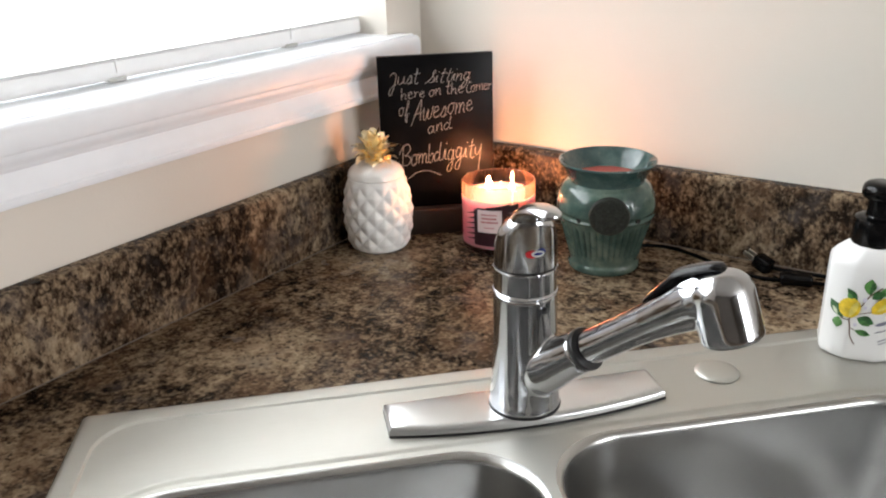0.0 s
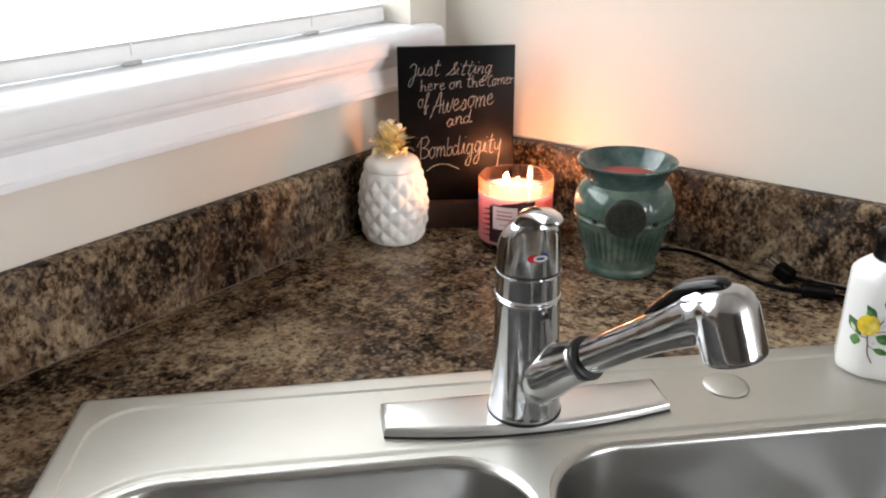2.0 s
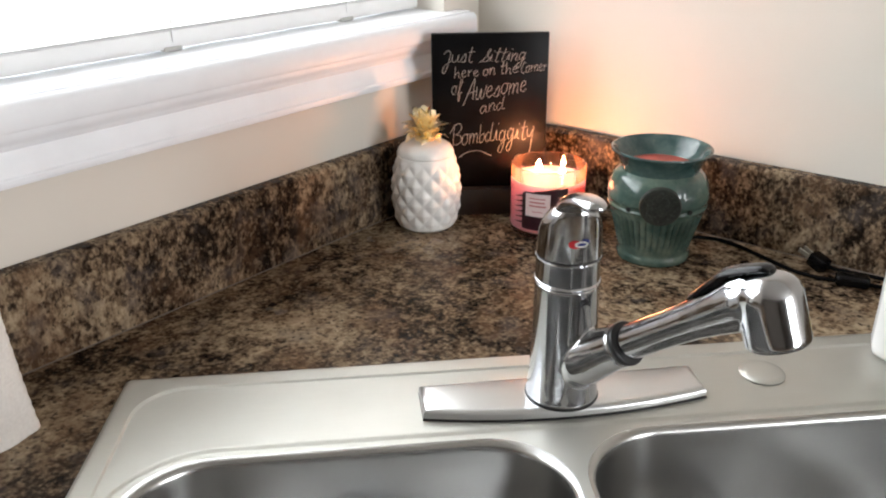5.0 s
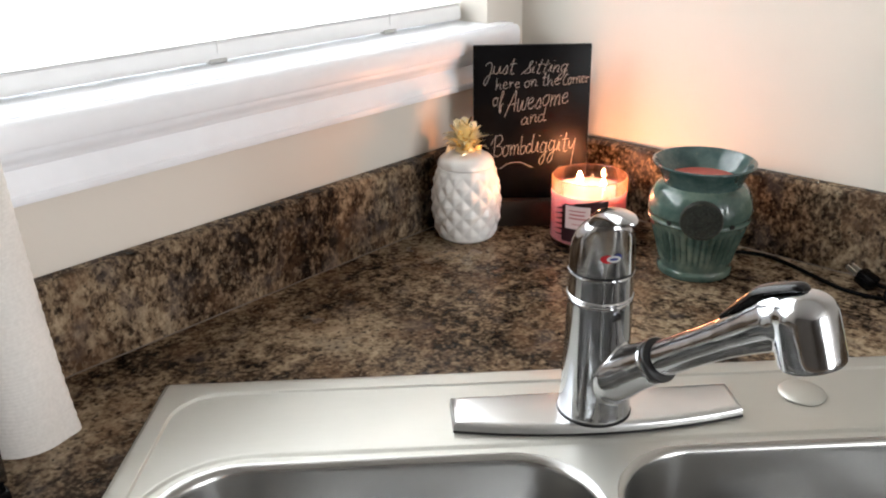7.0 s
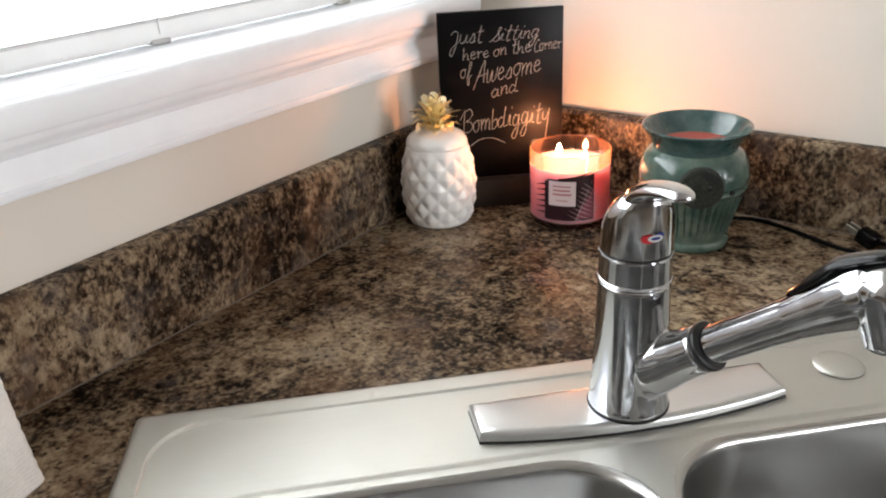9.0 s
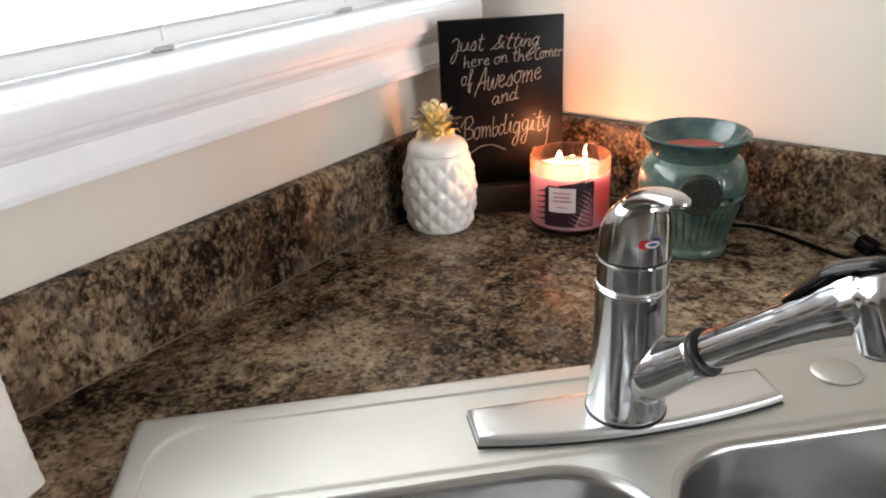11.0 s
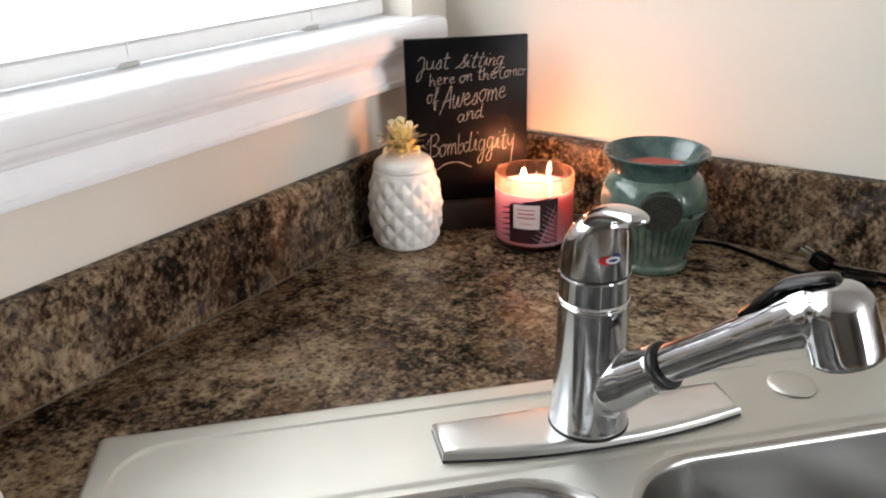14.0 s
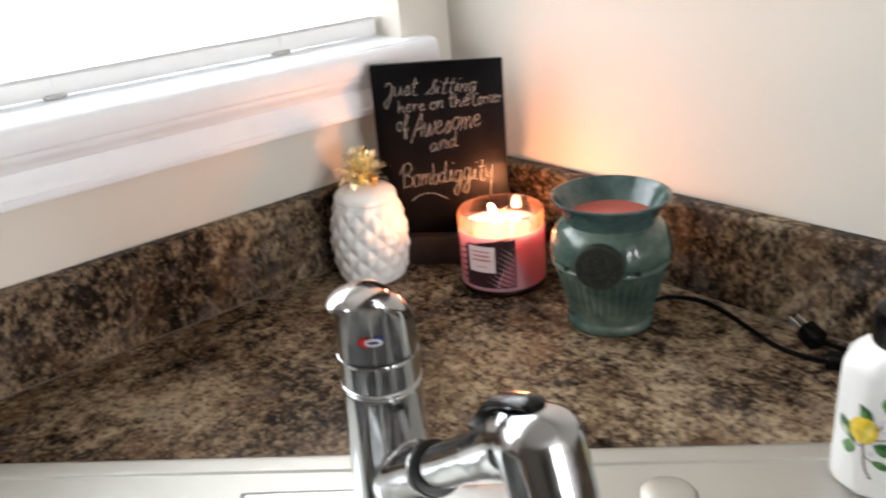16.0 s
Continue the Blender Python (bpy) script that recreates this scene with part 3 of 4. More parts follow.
for k in range(27):
    ring = []
    for i in range(S):
        a = math.tau * i / S
        f = 0.5 + 0.5 * math.cos(a - FRONT)
        zs = ZC + 0.006 + 0.033 * f ** 1.9
        apex = Vector((0.018 * math.cos(FRONT), 0.018 * math.sin(FRONT), ZC + 0.0505))
        rim = Vector((math.cos(a), math.sin(a), 0)) * 0.0265
        if k <= 10:
            p = rim * (1 - 0.03 * k / 10)
            p.z = ZC + (zs - ZC) * k / 10
        else:
            b = radians(90 * (k - 10) / 16.4)
            p = Vector((apex.x, apex.y, 0)) + (rim * 0.97 - Vector((apex.x, apex.y, 0))) * math.cos(b) ** 1.25
            p.z = zs + (apex.z - zs) * math.sin(b)
        ring.append(p)
    rings.append(ring)
bm = bmesh.new()
loft(bm, rings, True, True, True)
lever = part("lever", bm, CHROME, tap, "domed chrome lever cap", smooth=60)
rings = []
for d, z, w, h in ((0.002, 0.036, 0.0135, 0.013), (0.012, 0.0435, 0.0155, 0.0105), (0.024, 0.0505, 0.0160, 0.0085), (0.036, 0.0562, 0.0150, 0.0070), (0.050, 0.0612, 0.0132, 0.0058),
                   (0.063, 0.0645, 0.0112, 0.0048), (0.072, 0.0658, 0.0093, 0.0041), (0.0775, 0.0660, 0.0067, 0.0031), (0.0800, 0.0656, 0.0034, 0.0016)):
    c, sn = math.cos(FRONT), math.sin(FRONT)
    ring = []
    for i in range(32):
        a = math.tau * i / 32
        u_, v_ = w * math.cos(a), h * math.sin(a)
        v_ += -0.25 * h * (math.cos(a) ** 2)
        ring.append(Vector((d * c - u_ * sn, d * sn + u_ * c, ZC + z + v_)))
    rings.append(ring)
bm = bmesh.new()
loft(bm, rings, True, True, True)
part("lever_arm", bm, CHROME, lever, "tapered chrome lever arm reaching forward", smooth=60)


def arc_patch(r, z0, z1, a0, a1, thick=0.0004, n=10, mz=None):
    """A thin curved patch on an upright cylinder, angles in degrees."""
    bm = bmesh.new()
    for rr in (r + thick,):
        lo, hi = [], []
        for k in range(n + 1):
            a = radians(a0 + (a1 - a0) * k / n)
            z2 = z1 + ((mz - z1) * k / n if mz else 0)
            lo.append(Vector((rr * math.cos(a), rr * math.sin(a), z0)))
            hi.append(Vector((rr * math.cos(a), rr * math.sin(a), z2)))
        loft(bm, [lo, hi], False)
    return bm


def oval_patch(r, zc, ac, half_deg, half_z, thick, seg=24):
    bm = bmesh.new()
    ring = []
    for k in range(seg):
        t = math.tau * k / seg
        a = radians(ac + half_deg * math.cos(t))
        ring.append(bm.verts.new(((r + thick) * math.cos(a), (r + thick) * math.sin(a), zc + half_z * math.sin(t))))
    mid_ = bm.verts.new(((r + thick) * math.cos(radians(ac)), (r + thick) * math.sin(radians(ac)), zc))
    for k in range(seg):
        bm.faces.new((mid_, ring[k], ring[(k + 1) % seg]))
    return bm


part("warm_mark", oval_patch(0.0265, ZC + 0.0166, -95, 11, 0.0033, 0.0003), RED, lever, "red warm-water mark")
part("cold_mark", oval_patch(0.0265, ZC + 0.0182, -77, 7.5, 0.0026, 0.0003), BLUE, lever, "dark blue cold-water mark")
part("mark_ring", oval_patch(0.0265, ZC + 0.0168, -84, 12, 0.0027, 0.0006), WHITE, lever)
part("mark_center", oval_patch(0.0265, ZC + 0.0169, -84, 7.5, 0.0012, 0.0009), BLUE, lever)

# spout arm, spray head
AIM = radians(-54)


def arm(d, z):
    return Vector((d * math.cos(AIM), d * math.sin(AIM), z - COUNTER - 0.0017))


SL = 0.78
ARM0 = 0.992 - SL * 0.058


def on_arm(d, lift=0.0):
    n_ = math.hypot(1, SL)
    return arm(d - lift * SL / n_, ARM0 + SL * d + lift / n_)


casting = lathe([(0.0312, Z0 + 0.0004), (0.0314, Z0 + 0.002), (0.0306, Z0 + 0.006), (0.0292, Z0 + 0.022), (0.0281, Z0 + 0.045), (0.0273, Z0 + 0.07),
                    (0.0268, Z0 + 0.107), (0.0262, Z0 + 0.1088)], 72)
sweep([on_arm(d) for d in (0.0, 0.022, 0.030, 0.037, 0.045, 0.052, 0.0585, 0.0602)], [0.0225, 0.0232, 0.0216, 0.0200, 0.0188, 0.0182, 0.0178, 0.0166], 36, casting)
blended(part("body", casting, CHROME, tap, "chrome tap body with a raked spout socket"), 0.0011, 14)
part("o_ring", sweep([on_arm(d) for d in (0.0600, 0.0604, 0.0618, 0.0634, 0.0642, 0.0646)], [0.0166, 0.0175, 0.0182, 0.0182, 0.0175, 0.0156], 36), RUBBER, tap, "black rubber o-ring")
up = (arm(-0.34, 0.94) - arm(0, 0)).normalized()
NOZ = arm(0.1805, 1.0490)
turn_m = Matrix.Translation(NOZ) @ up.to_track_quat("Z", "Y").to_matrix().to_4x4()
prof = [(0.0185, -0.0042), (0.0209, -0.0040), (0.0218, -0.0028), (0.0220, 0.002), (0.0220, 0.016), (0.0219, 0.030)]
for k in range(1, 10):
    a = radians(10 * k)
    prof.append((0.0219 * math.cos(a) ** 0.85, 0.030 + 0.0168 * math.sin(a)))
shell = lathe(prof, 48, m=turn_m)
sweep([on_arm(d) for d in (0.0645, 0.068, 0.100, 0.118, 0.132, 0.145, 0.155, 0.163, 0.169)],
                                [0.0138, 0.0142, 0.0140, 0.0148, 0.0167, 0.0190, 0.0202, 0.0192, 0.0140], 36, shell)
head = blended(part("spray_head", shell, CHROME, tap, "chrome pull-out spray head"), 0.0010, 16)
part("spray_face", lathe([(0.019, -0.0048), (0.019, -0.0040)], 36, m=turn_m), RUBBER, head)
pole = turn_m @ Vector((0, 0, 0.0466))
side = Vector((-math.sin(AIM), math.cos(AIM), 0))


def tongue(points, widths, heights, sink):
    """A flattened tapering tongue that lies along the top of the spray head."""
    bm = bmesh.new()
    rings = []
    for i, p in enumerate(points):
        d = (points[min(i + 1, len(points) - 1)] - points[max(0, i - 1)]).normalized()
        nrm = d.cross(side).normalized()
        if nrm.z < 0:
            nrm = -nrm
        rings.append([p - nrm * sink + side * widths[i] * math.cos(math.tau * k / 20) + nrm * heights[i] * math.sin(math.tau * k / 20) for k in range(20)])
    loft(bm, rings, True, True, True)
    return bm


pts = smooth_path([on_arm(0.122, 0.0154), on_arm(0.130, 0.0168), on_arm(0.138, 0.0186), on_arm(0.146, 0.0204), on_arm(0.154, 0.0220), pole + up * 0.0022, turn_m @ Vector((0.0, 0.0, 0.0466)) + arm(0.006, 0) - arm(0, 0)], 5)
taper = [math.sin(math.pi * min(1.0, 0.06 + 0.88 * i / (len(pts) - 1))) ** 0.7 for i in range(len(pts))]
trigger = part("trigger", tongue(pts, [0.0016 + 0.0088 * k for k in taper], [0.0008 + 0.0032 * k for k in taper], 0.0), BLACKP, head, "glossy black spray trigger")
# Grey pad on the black trigger; the ceiling's sheen is put into its colour.
part("trigger_pad", tongue([p + Vector((0, 0, 0.0012)) for p in pts[1:-2]], [0.0010 + 0.0074 * k for k in taper[1:-2]], [0.0006 + 0.0026 * k for k in taper[1:-2]], 0.0), SHEEN_GREY, trigger, "grey trigger pad, its sheen put into the colour")

# ---- things on the counter ----


def pineapple(m):
    t = thing("pineapple_jar", "glossy white ceramic pineapple jar with a gold leaf crown", "jar", m)
    N, M = 12, 7.4

    def scale_bumps(a, z):
        u, v = a * N / math.tau, z / 0.0965 * M * 0.5
        p, q = (u + v) % 1 - 0.5, (u - v) % 1 - 0.5
        h = 1 - 2 * max(abs(p), abs(q))
        h = 0.6 * h + 0.4 * math.cos(math.pi * p) * math.cos(math.pi * q)
        fade = min(1, max(0, (z - 0.002) / 0.010)) * min(1, max(0, (0.099 - z) / 0.010))
        return 1 + fade * (0.080 * h - 0.030)

    prof = []
    for k in range(74):
        s = k / 73
        z = 0.0975 * s
        r = 0.0310 + 0.0138 * math.sin(math.pi * min(1, 0.12 + 0.80 * s)) ** 0.75 + 0.001 * s
        if s < 0.06:
            r -= 0.004 * (1 - s / 0.06) ** 2
        prof.append((r, z))
    prof += [(0.0360, 0.0980), (0.034, 0.0982)]
    part("jar", lathe(prof, 182, scale_bumps), PORCELAIN, t, smooth=80)
    lid_prof = [(0.0335, 0.0978), (0.0340, 0.0988), (0.0364, 0.0989), (0.0371, 0.0995), (0.0369, 0.1008)]
    for k in range(1, 13):
        a = radians(7.2 * k)
        lid_prof.append((0.0368 * math.cos(a) ** 0.8, 0.1008 + 0.0172 * math.sin(a)))
    lid = part("lid", lathe(lid_prof, 96, lambda a, z: 1 + 0.008 * math.sin(a * 10 + z * 300)), PORCELAIN, t, "domed white lid")
    part("crown_base", lathe([(0.0125, 0.1160), (0.0135, 0.1175), (0.0115, 0.1210), (0.0080, 0.127), (0.005, 0.133)], 24), GOLD, t, "gold crown base")
    rnd = random.Random(4)
    tiers = ((7, 0.0105, 0.1190, 70, 0.0180), (7, 0.0095, 0.1240, 48, 0.0225), (5, 0.0065, 0.1290, 24, 0.0250), (3, 0.0025, 0.1330, 8, 0.0240))
    for count, r0, z0, lean, size in tiers:
        for i in range(count):
            a = math.tau * (i + 0.5 * (lean > 40)) / count + rnd.uniform(-0.12, 0.12)
            ln = size * 1.12 * rnd.uniform(0.9, 1.12)
            bm = bmesh.new()
            rings = []
            for k in range(7):
                s = k / 6
                w = 0.0098 * (math.sin(math.pi * min(1, 0.26 + 0.66 * s)) ** 0.8) * (1 - 0.5 * s ** 6) + 0.0004
                th = 0.0016 * (1 - 0.7 * s) + 0.0003
                curl = radians(lean * 0.45 + lean * 0.85 * s)
                out, upz = ln * s * math.sin(curl), ln * s * math.cos(curl)
                rings.append([Vector((out - th * 0.4, -w, upz + w * 0.35)), Vector((out + th, 0, upz - th * 0.6)), Vector((out - th * 0.4, w, upz + w * 0.35)),
                              Vector((out - th, 0, upz + th))])
            loft(bm, rings, True, True, True)
            ob = part("leaf", bm, GOLD, t, smooth=50)
            ob.matrix_local = pose(r0 * math.cos(a), r0 * math.sin(a), z0, 0, 0, math.degrees(a))
    return t


pineapple(pose(0.0742, -0.2125, COUNTER, 0, 0, 20))


# chalkboard in a dark block
GLYPHS = {
    "J": "-0.1,1.1 0.15,1.5 0.5,1.35 0.55,0.6 0.45,-0.6 0.25,-1.3 0.05,-1.0 0.2,-0.3 0.75,0.25",
    "u": "0,1 0.02,0.25 0.25,0 0.5,0.3 0.6,1|0.6,1 0.6,0.2 0.8,0.05",
    "s": "0,0.1 0.35,1.0 0.5,0.45 0.35,0 0.1,0.08|0.35,0 0.6,0.15",
    "t": "0.3,1.8 0.22,0.3 0.4,0 0.6,0.15|0,1.15 0.6,1.25",
    "S": "-0.15,-0.05 0.3,0.6 0.65,1.7 0.45,1.75 0.42,1.2 0.7,0.5 0.5,0.02 0.1,0.15",
    "i": "0,0.1 0.2,1 0.22,0.2 0.45,0.1|0.28,1.45 0.33,1.55",
    "n": "0,1 0.05,0|0.05,0.45 0.3,0.95 0.5,0.8 0.5,0.1 0.7,0.1",
    "g": "0.5,0.85 0.2,1 0,0.5 0.2,0.05 0.5,0.4 0.55,1|0.55,1 0.52,-0.4 0.3,-1.0 0.02,-0.8 0.2,-0.3 0.75,0.2",
    "h": "0,1.9 0.03,1.0 0.05,0|0.05,0.4 0.3,0.95 0.5,0.75 0.52,0.1 0.72,0.1",
    "e": "0,0.45 0.45,0.65 0.35,1 0.1,0.8 0.08,0.25 0.35,0 0.65,0.25",
    "r": "0,0.9 0.1,1 0.15,0.1|0.14,0.6 0.35,0.95 0.6,0.85",
    "o": "0.35,1 0.05,0.75 0.05,0.25 0.3,0 0.55,0.35 0.5,0.85 0.3,0.98 0.7,0.9",
    "C": "0.75,1.5 0.5,1.7 0.1,1.1 0.05,0.4 0.35,0 0.75,0.2",
    "f": "0,-0.1 0.35,1.0 0.5,1.7 0.3,1.75 0.2,0.8 0.15,-0.7 0.3,-0.8 0.35,0.1 0.6,0.2",
    "A": "-0.1,-0.35 0.3,0.9 0.62,1.85 0.68,1.0 0.75,0.05|0.05,0.6 0.9,0.75",
    "w": "0,1.1 0.08,0.1 0.3,0.05 0.45,0.9 0.5,0.1 0.75,0.1 0.9,1.1",
    "m": "0,1 0.05,0|0.05,0.5 0.25,0.95 0.4,0.75 0.4,0.05|0.4,0.5 0.62,0.95 0.78,0.7 0.8,0.1 0.95,0.1",
    "a": "0.5,0.8 0.25,1 0,0.5 0.2,0 0.5,0.4 0.55,0.95|0.55,0.95 0.58,0.15 0.8,0.1",
    "d": "0.5,0.8 0.25,0.98 0,0.5 0.2,0 0.5,0.35|0.62,1.9 0.55,0.9 0.58,0.1 0.85,0.15",
    "b": "0,1.8 0.05,0.1 0.3,0 0.52,0.4 0.4,0.85 0.08,0.6",
    "B": "0.1,1.9 0.12,0.8 0.15,-0.15|-0.3,1.1 0.1,1.75 0.6,1.95 0.85,1.5 0.55,1.05 0.3,0.95 0.8,0.8 0.95,0.35 0.6,0.0 0.2,0.05",
    "y": "0,1 0.05,0.4 0.3,0.25 0.55,0.9|0.6,1.2 0.55,0 0.5,-1.3 0.4,-1.5",
}


def ribbon(bm, line, width, rnd):
    """A flat chalk stroke along a line of (across, up), pressed harder here and there."""
    a_, b_ = [], []
    for i, p in enumerate(line):
        d = (line[min(i + 1, len(line) - 1)] - line[max(0, i - 1)]).normalized()
        w = width * rnd.uniform(0.75, 1.2)
        lift = -0.0043 - rnd.uniform(0, 0.0001)
        a_.append(Vector((p.x - d.y * w, lift, p.y + d.x * w)))
        b_.append(Vector((p.x + d.y * w, lift, p.y - d.x * w)))
    loft(bm, [a_, b_], False)


def letters(text, size, x0, x1, z0, z1, slant, rnd, panel, width=0.00048):
    """A line of joined chalk handwriting from (x0, z0) to (x1, z1); size is the height of a small letter."""
    pen, placed = 0.0, []
    for ch in text:
        if ch == " ":
            pen += 0.42
            continue
        strokes = [[Vector([float(c) for c in q.split(",")]) for q in part_.split()] for part_ in GLYPHS[ch].split("|")]
        wide = max(q.x for st in strokes for q in st)
        placed.append((pen, strokes, rnd.uniform(-0.08, 0.08), rnd.uniform(0.92, 1.1)))
        pen += wide + 0.07
    bm = bmesh.new()
    k = (x1 - x0) / pen
    for off, strokes, dy, tall in placed:
        for st in strokes:
            pts = []
            for q in st:
                u = (off + q.x) * k
                up_ = (q.y * tall + dy) * size
                pts.append((x0 + u + slant * up_, z0 + (z1 - z0) * u / (x1 - x0) + up_, 0))
            ribbon(bm, [Vector((p.x, p.y)) for p in smooth_path(pts, 5)], width, rnd)
    part("chalk_line", bm, CHALK, panel, "line of white chalk handwriting", smooth=0)


def chalkboard(m):
    t = thing("chalkboard_sign", "small black chalkboard with white handwriting standing in a dark wooden block", "sign", m)
    bm = boxed(-0.0765, 0.0765, -0.004, 0.004, 0.034, 0.2435, 0.0012, 2)
    panel = part("panel", bm, SLATE, t)
    bm = bmesh.new()
    box(bm, -0.072, 0.072, -0.021, -0.0042, 0.0, 0.0365, 0.002)
    box(bm, -0.072, 0.072, 0.0042, 0.018, 0.0, 0.0365, 0.002)
    box(bm, -0.072, 0.072, -0.0042, 0.0042, 0.0, 0.033)
    part("stand", bm, WALNUT, t, "dark-stained wooden block")
    rnd = random.Random(7)
    letters("Just", 0.0110, -0.061, -0.022, 0.2060, 0.2072, 0.20, rnd, panel)
    letters("Sitting", 0.0096, -0.012, 0.046, 0.2065, 0.2085, 0.34, rnd, panel, 0.00044)
    letters("here on the", 0.0086, -0.047, 0.037, 0.1865, 0.1915, 0.12, rnd, panel)
    letters("Corner", 0.0088, 0.0405, 0.0745, 0.1915, 0.1940, 0.08, rnd, panel, 0.00044)
    letters("of", 0.0110, -0.051, -0.036, 0.1640, 0.1650, 0.10, rnd, panel)
    letters("Awesome", 0.0150, -0.033, 0.049, 0.1560, 0.1670, 0.16, rnd, panel, 0.00050)
    letters("and", 0.0105, -0.013, 0.021, 0.1390, 0.1435, 0.12, rnd, panel)
    letters("Bombdiggity", 0.0150, -0.051, 0.059, 0.0950, 0.1030, 0.10, rnd, panel, 0.00048)
    for name_, pts in (("chalk_swash", [(-0.041, 0.0775, 0), (-0.030, 0.0850, 0), (-0.014, 0.0868, 0), (0.003, 0.0795, 0)]),
                       ("chalk_loop", [(0.040, 0.0690, 0), (0.0375, 0.0740, 0), (0.040, 0.0800, 0), (0.044, 0.0790, 0), (0.0450, 0.0745, 0), (0.050, 0.0720, 0)])):
        bm = bmesh.new()
        ribbon(bm, [Vector((p.x, p.y)) for p in smooth_path(pts, 8)], 0.0005, rnd)
        part(name_, bm, CHALK, panel, "curved chalk stroke", smooth=0)
    return t


chalkboard(pose(0.108, -0.119, COUNTER, 0, 0, 40.8))


def candle(m):
    t = thing("jar_candle", "burning three-wick pink candle in a labelled clear glass jar", "candle", m)
    H, R = 0.101, 0.049
    outer = [(0.0, 0.0008), (0.040, 0.0008), (0.0455, 0.0), (0.0480, 0.0012), (0.0490, 0.004), (0.0492, 0.010), (R, 0.03), (R, H - 0.0015), (R - 0.0008, H - 0.0003),
             (R - 0.0016, H), (R - 0.0024, H - 0.0008), (R - 0.0028, H - 0.002), (R - 0.0028, 0.0110), (R - 0.005, 0.0068), (R - 0.009, 0.0056), (0.0, 0.0052)]
    outer = [(max(r, 0.0004), z) for r, z in outer]
    jar = part("jar", lathe(outer, 72), GLASS, t, "clear glass jar with a thick base")
    jar.visible_shadow = False
    wr = R - 0.0022
    wax = part("wax", lathe([(wr - 0.008, 0.0060), (wr - 0.003, 0.0072), (wr, 0.0112), (wr, 0.0785), (wr - 0.0006, 0.0795), (wr - 0.003, 0.0782), (wr - 0.012, 0.0774), (0.001, 0.0772)], 64),
               WAX_PINK, t, "pink wax with a melted pool on top")
    face = -70
    for ang, dist, tall in ((10, 0.017, 0.62), (-95, 0.0185, 0.38), (150, 0.018, 0.95)):
        a = radians(face + 90 + ang)
        x, y = dist * math.cos(a), dist * math.sin(a)
        part("wick", sweep([(x, y, 0.0760), (x + 0.0004, y, 0.0800), (x + 0.0012, y + 0.0006, 0.0830)], 0.0009, 8), BLACKP, t)
        prof = [(0.0004, 0), (0.0024, 0.0018), (0.0037, 0.0050), (0.0037, 0.0085), (0.0028, 0.0125), (0.0014, 0.0160), (0.0003, 0.0195)]
        part("flame", lathe([(r, z * tall) for r, z in prof], 16, m=pose(x + 0.0006, y + 0.0003, 0.0818)), FLAME, t, "bright yellow candle flame")
    lab = part("label_art", arc_patch(R, 0.0145, 0.068, face - 29, face + 43, 0.0003, 28, 0.0785), PALM, t, "dark plum palm-leaf print")

    def strip(a0, z0, a1, z1, w, lift, mt=FROND, name="frond_blade"):
        bm = bmesh.new()
        lo, hi = [], []
        for k in range(9):
            s = k / 8
            a, z = radians(a0 + (a1 - a0) * s), z0 + (z1 - z0) * s
            ww = w * (1 - 0.85 * s)
            r = R + lift
            lo.append(Vector((r * math.cos(a), r * math.sin(a), z - ww)))
            hi.append(Vector((r * math.cos(a), r * math.sin(a), z + ww)))
        loft(bm, [lo, hi], False)
        part(name, bm, mt, lab, smooth=0)

    part("label_wash", arc_patch(R, 0.0170, 0.0180, face + 17, face + 42, 0.0005, 14, 0.0600), WASH, lab, "rose wash behind the pale fronds")
    strip(face + 16, 0.014, face + 39, 0.068, 0.0016, 0.0008)
    for k in range(9):
        s = 0.06 + 0.1 * k
        a0, z0 = face + 16 + 23 * s, 0.014 + 0.054 * s
        strip(a0, z0, face + 40.5, z0 - 0.004 - 0.006 * (1 - s), 0.0006, 0.0007)
        strip(a0, z0, a0 - 13 + 3 * s, z0 + 0.007, 0.0005, 0.0007)
    for k in range(6):
        strip(face - 27, 0.024 + 0.008 * k, face - 46, 0.0215 + 0.0076 * k, 0.0014, 0.0007, PALM, "frond_stroke")
    for k in range(6):
        strip(face - 8 + 6 * k, 0.0720 + 0.0008 * k, face + 17 + 5 * k, 0.0755 + 0.0014 * k, 0.0012, 0.0006, PALM, "leaf_tip")
    card = part("label_card", arc_patch(R, 0.0355, 0.0695, face - 22, face + 16, 0.0011, 16), LABEL, lab, "pale pink square label")
    part("label_border", arc_patch(R, 0.0337, 0.0713, face - 24, face + 18, 0.0009, 16), PALM, lab, "dark border round the label")
    for z, a0, a1, h in ((0.0625, -16, 9, 0.0009), (0.0570, -15, 8, 0.0012), (0.0515, -16, 10, 0.0012), (0.0430, -11, 5, 0.0006)):
        part("text_bar", arc_patch(R, z - h, z + h, face + a0, face + a1, 0.0014, 8), LABEL_TXT, card)
    return t


candle(pose(0.2085, -0.1255, COUNTER) @ Matrix.Diagonal((0.982, 0.982, 0.896, 1)))


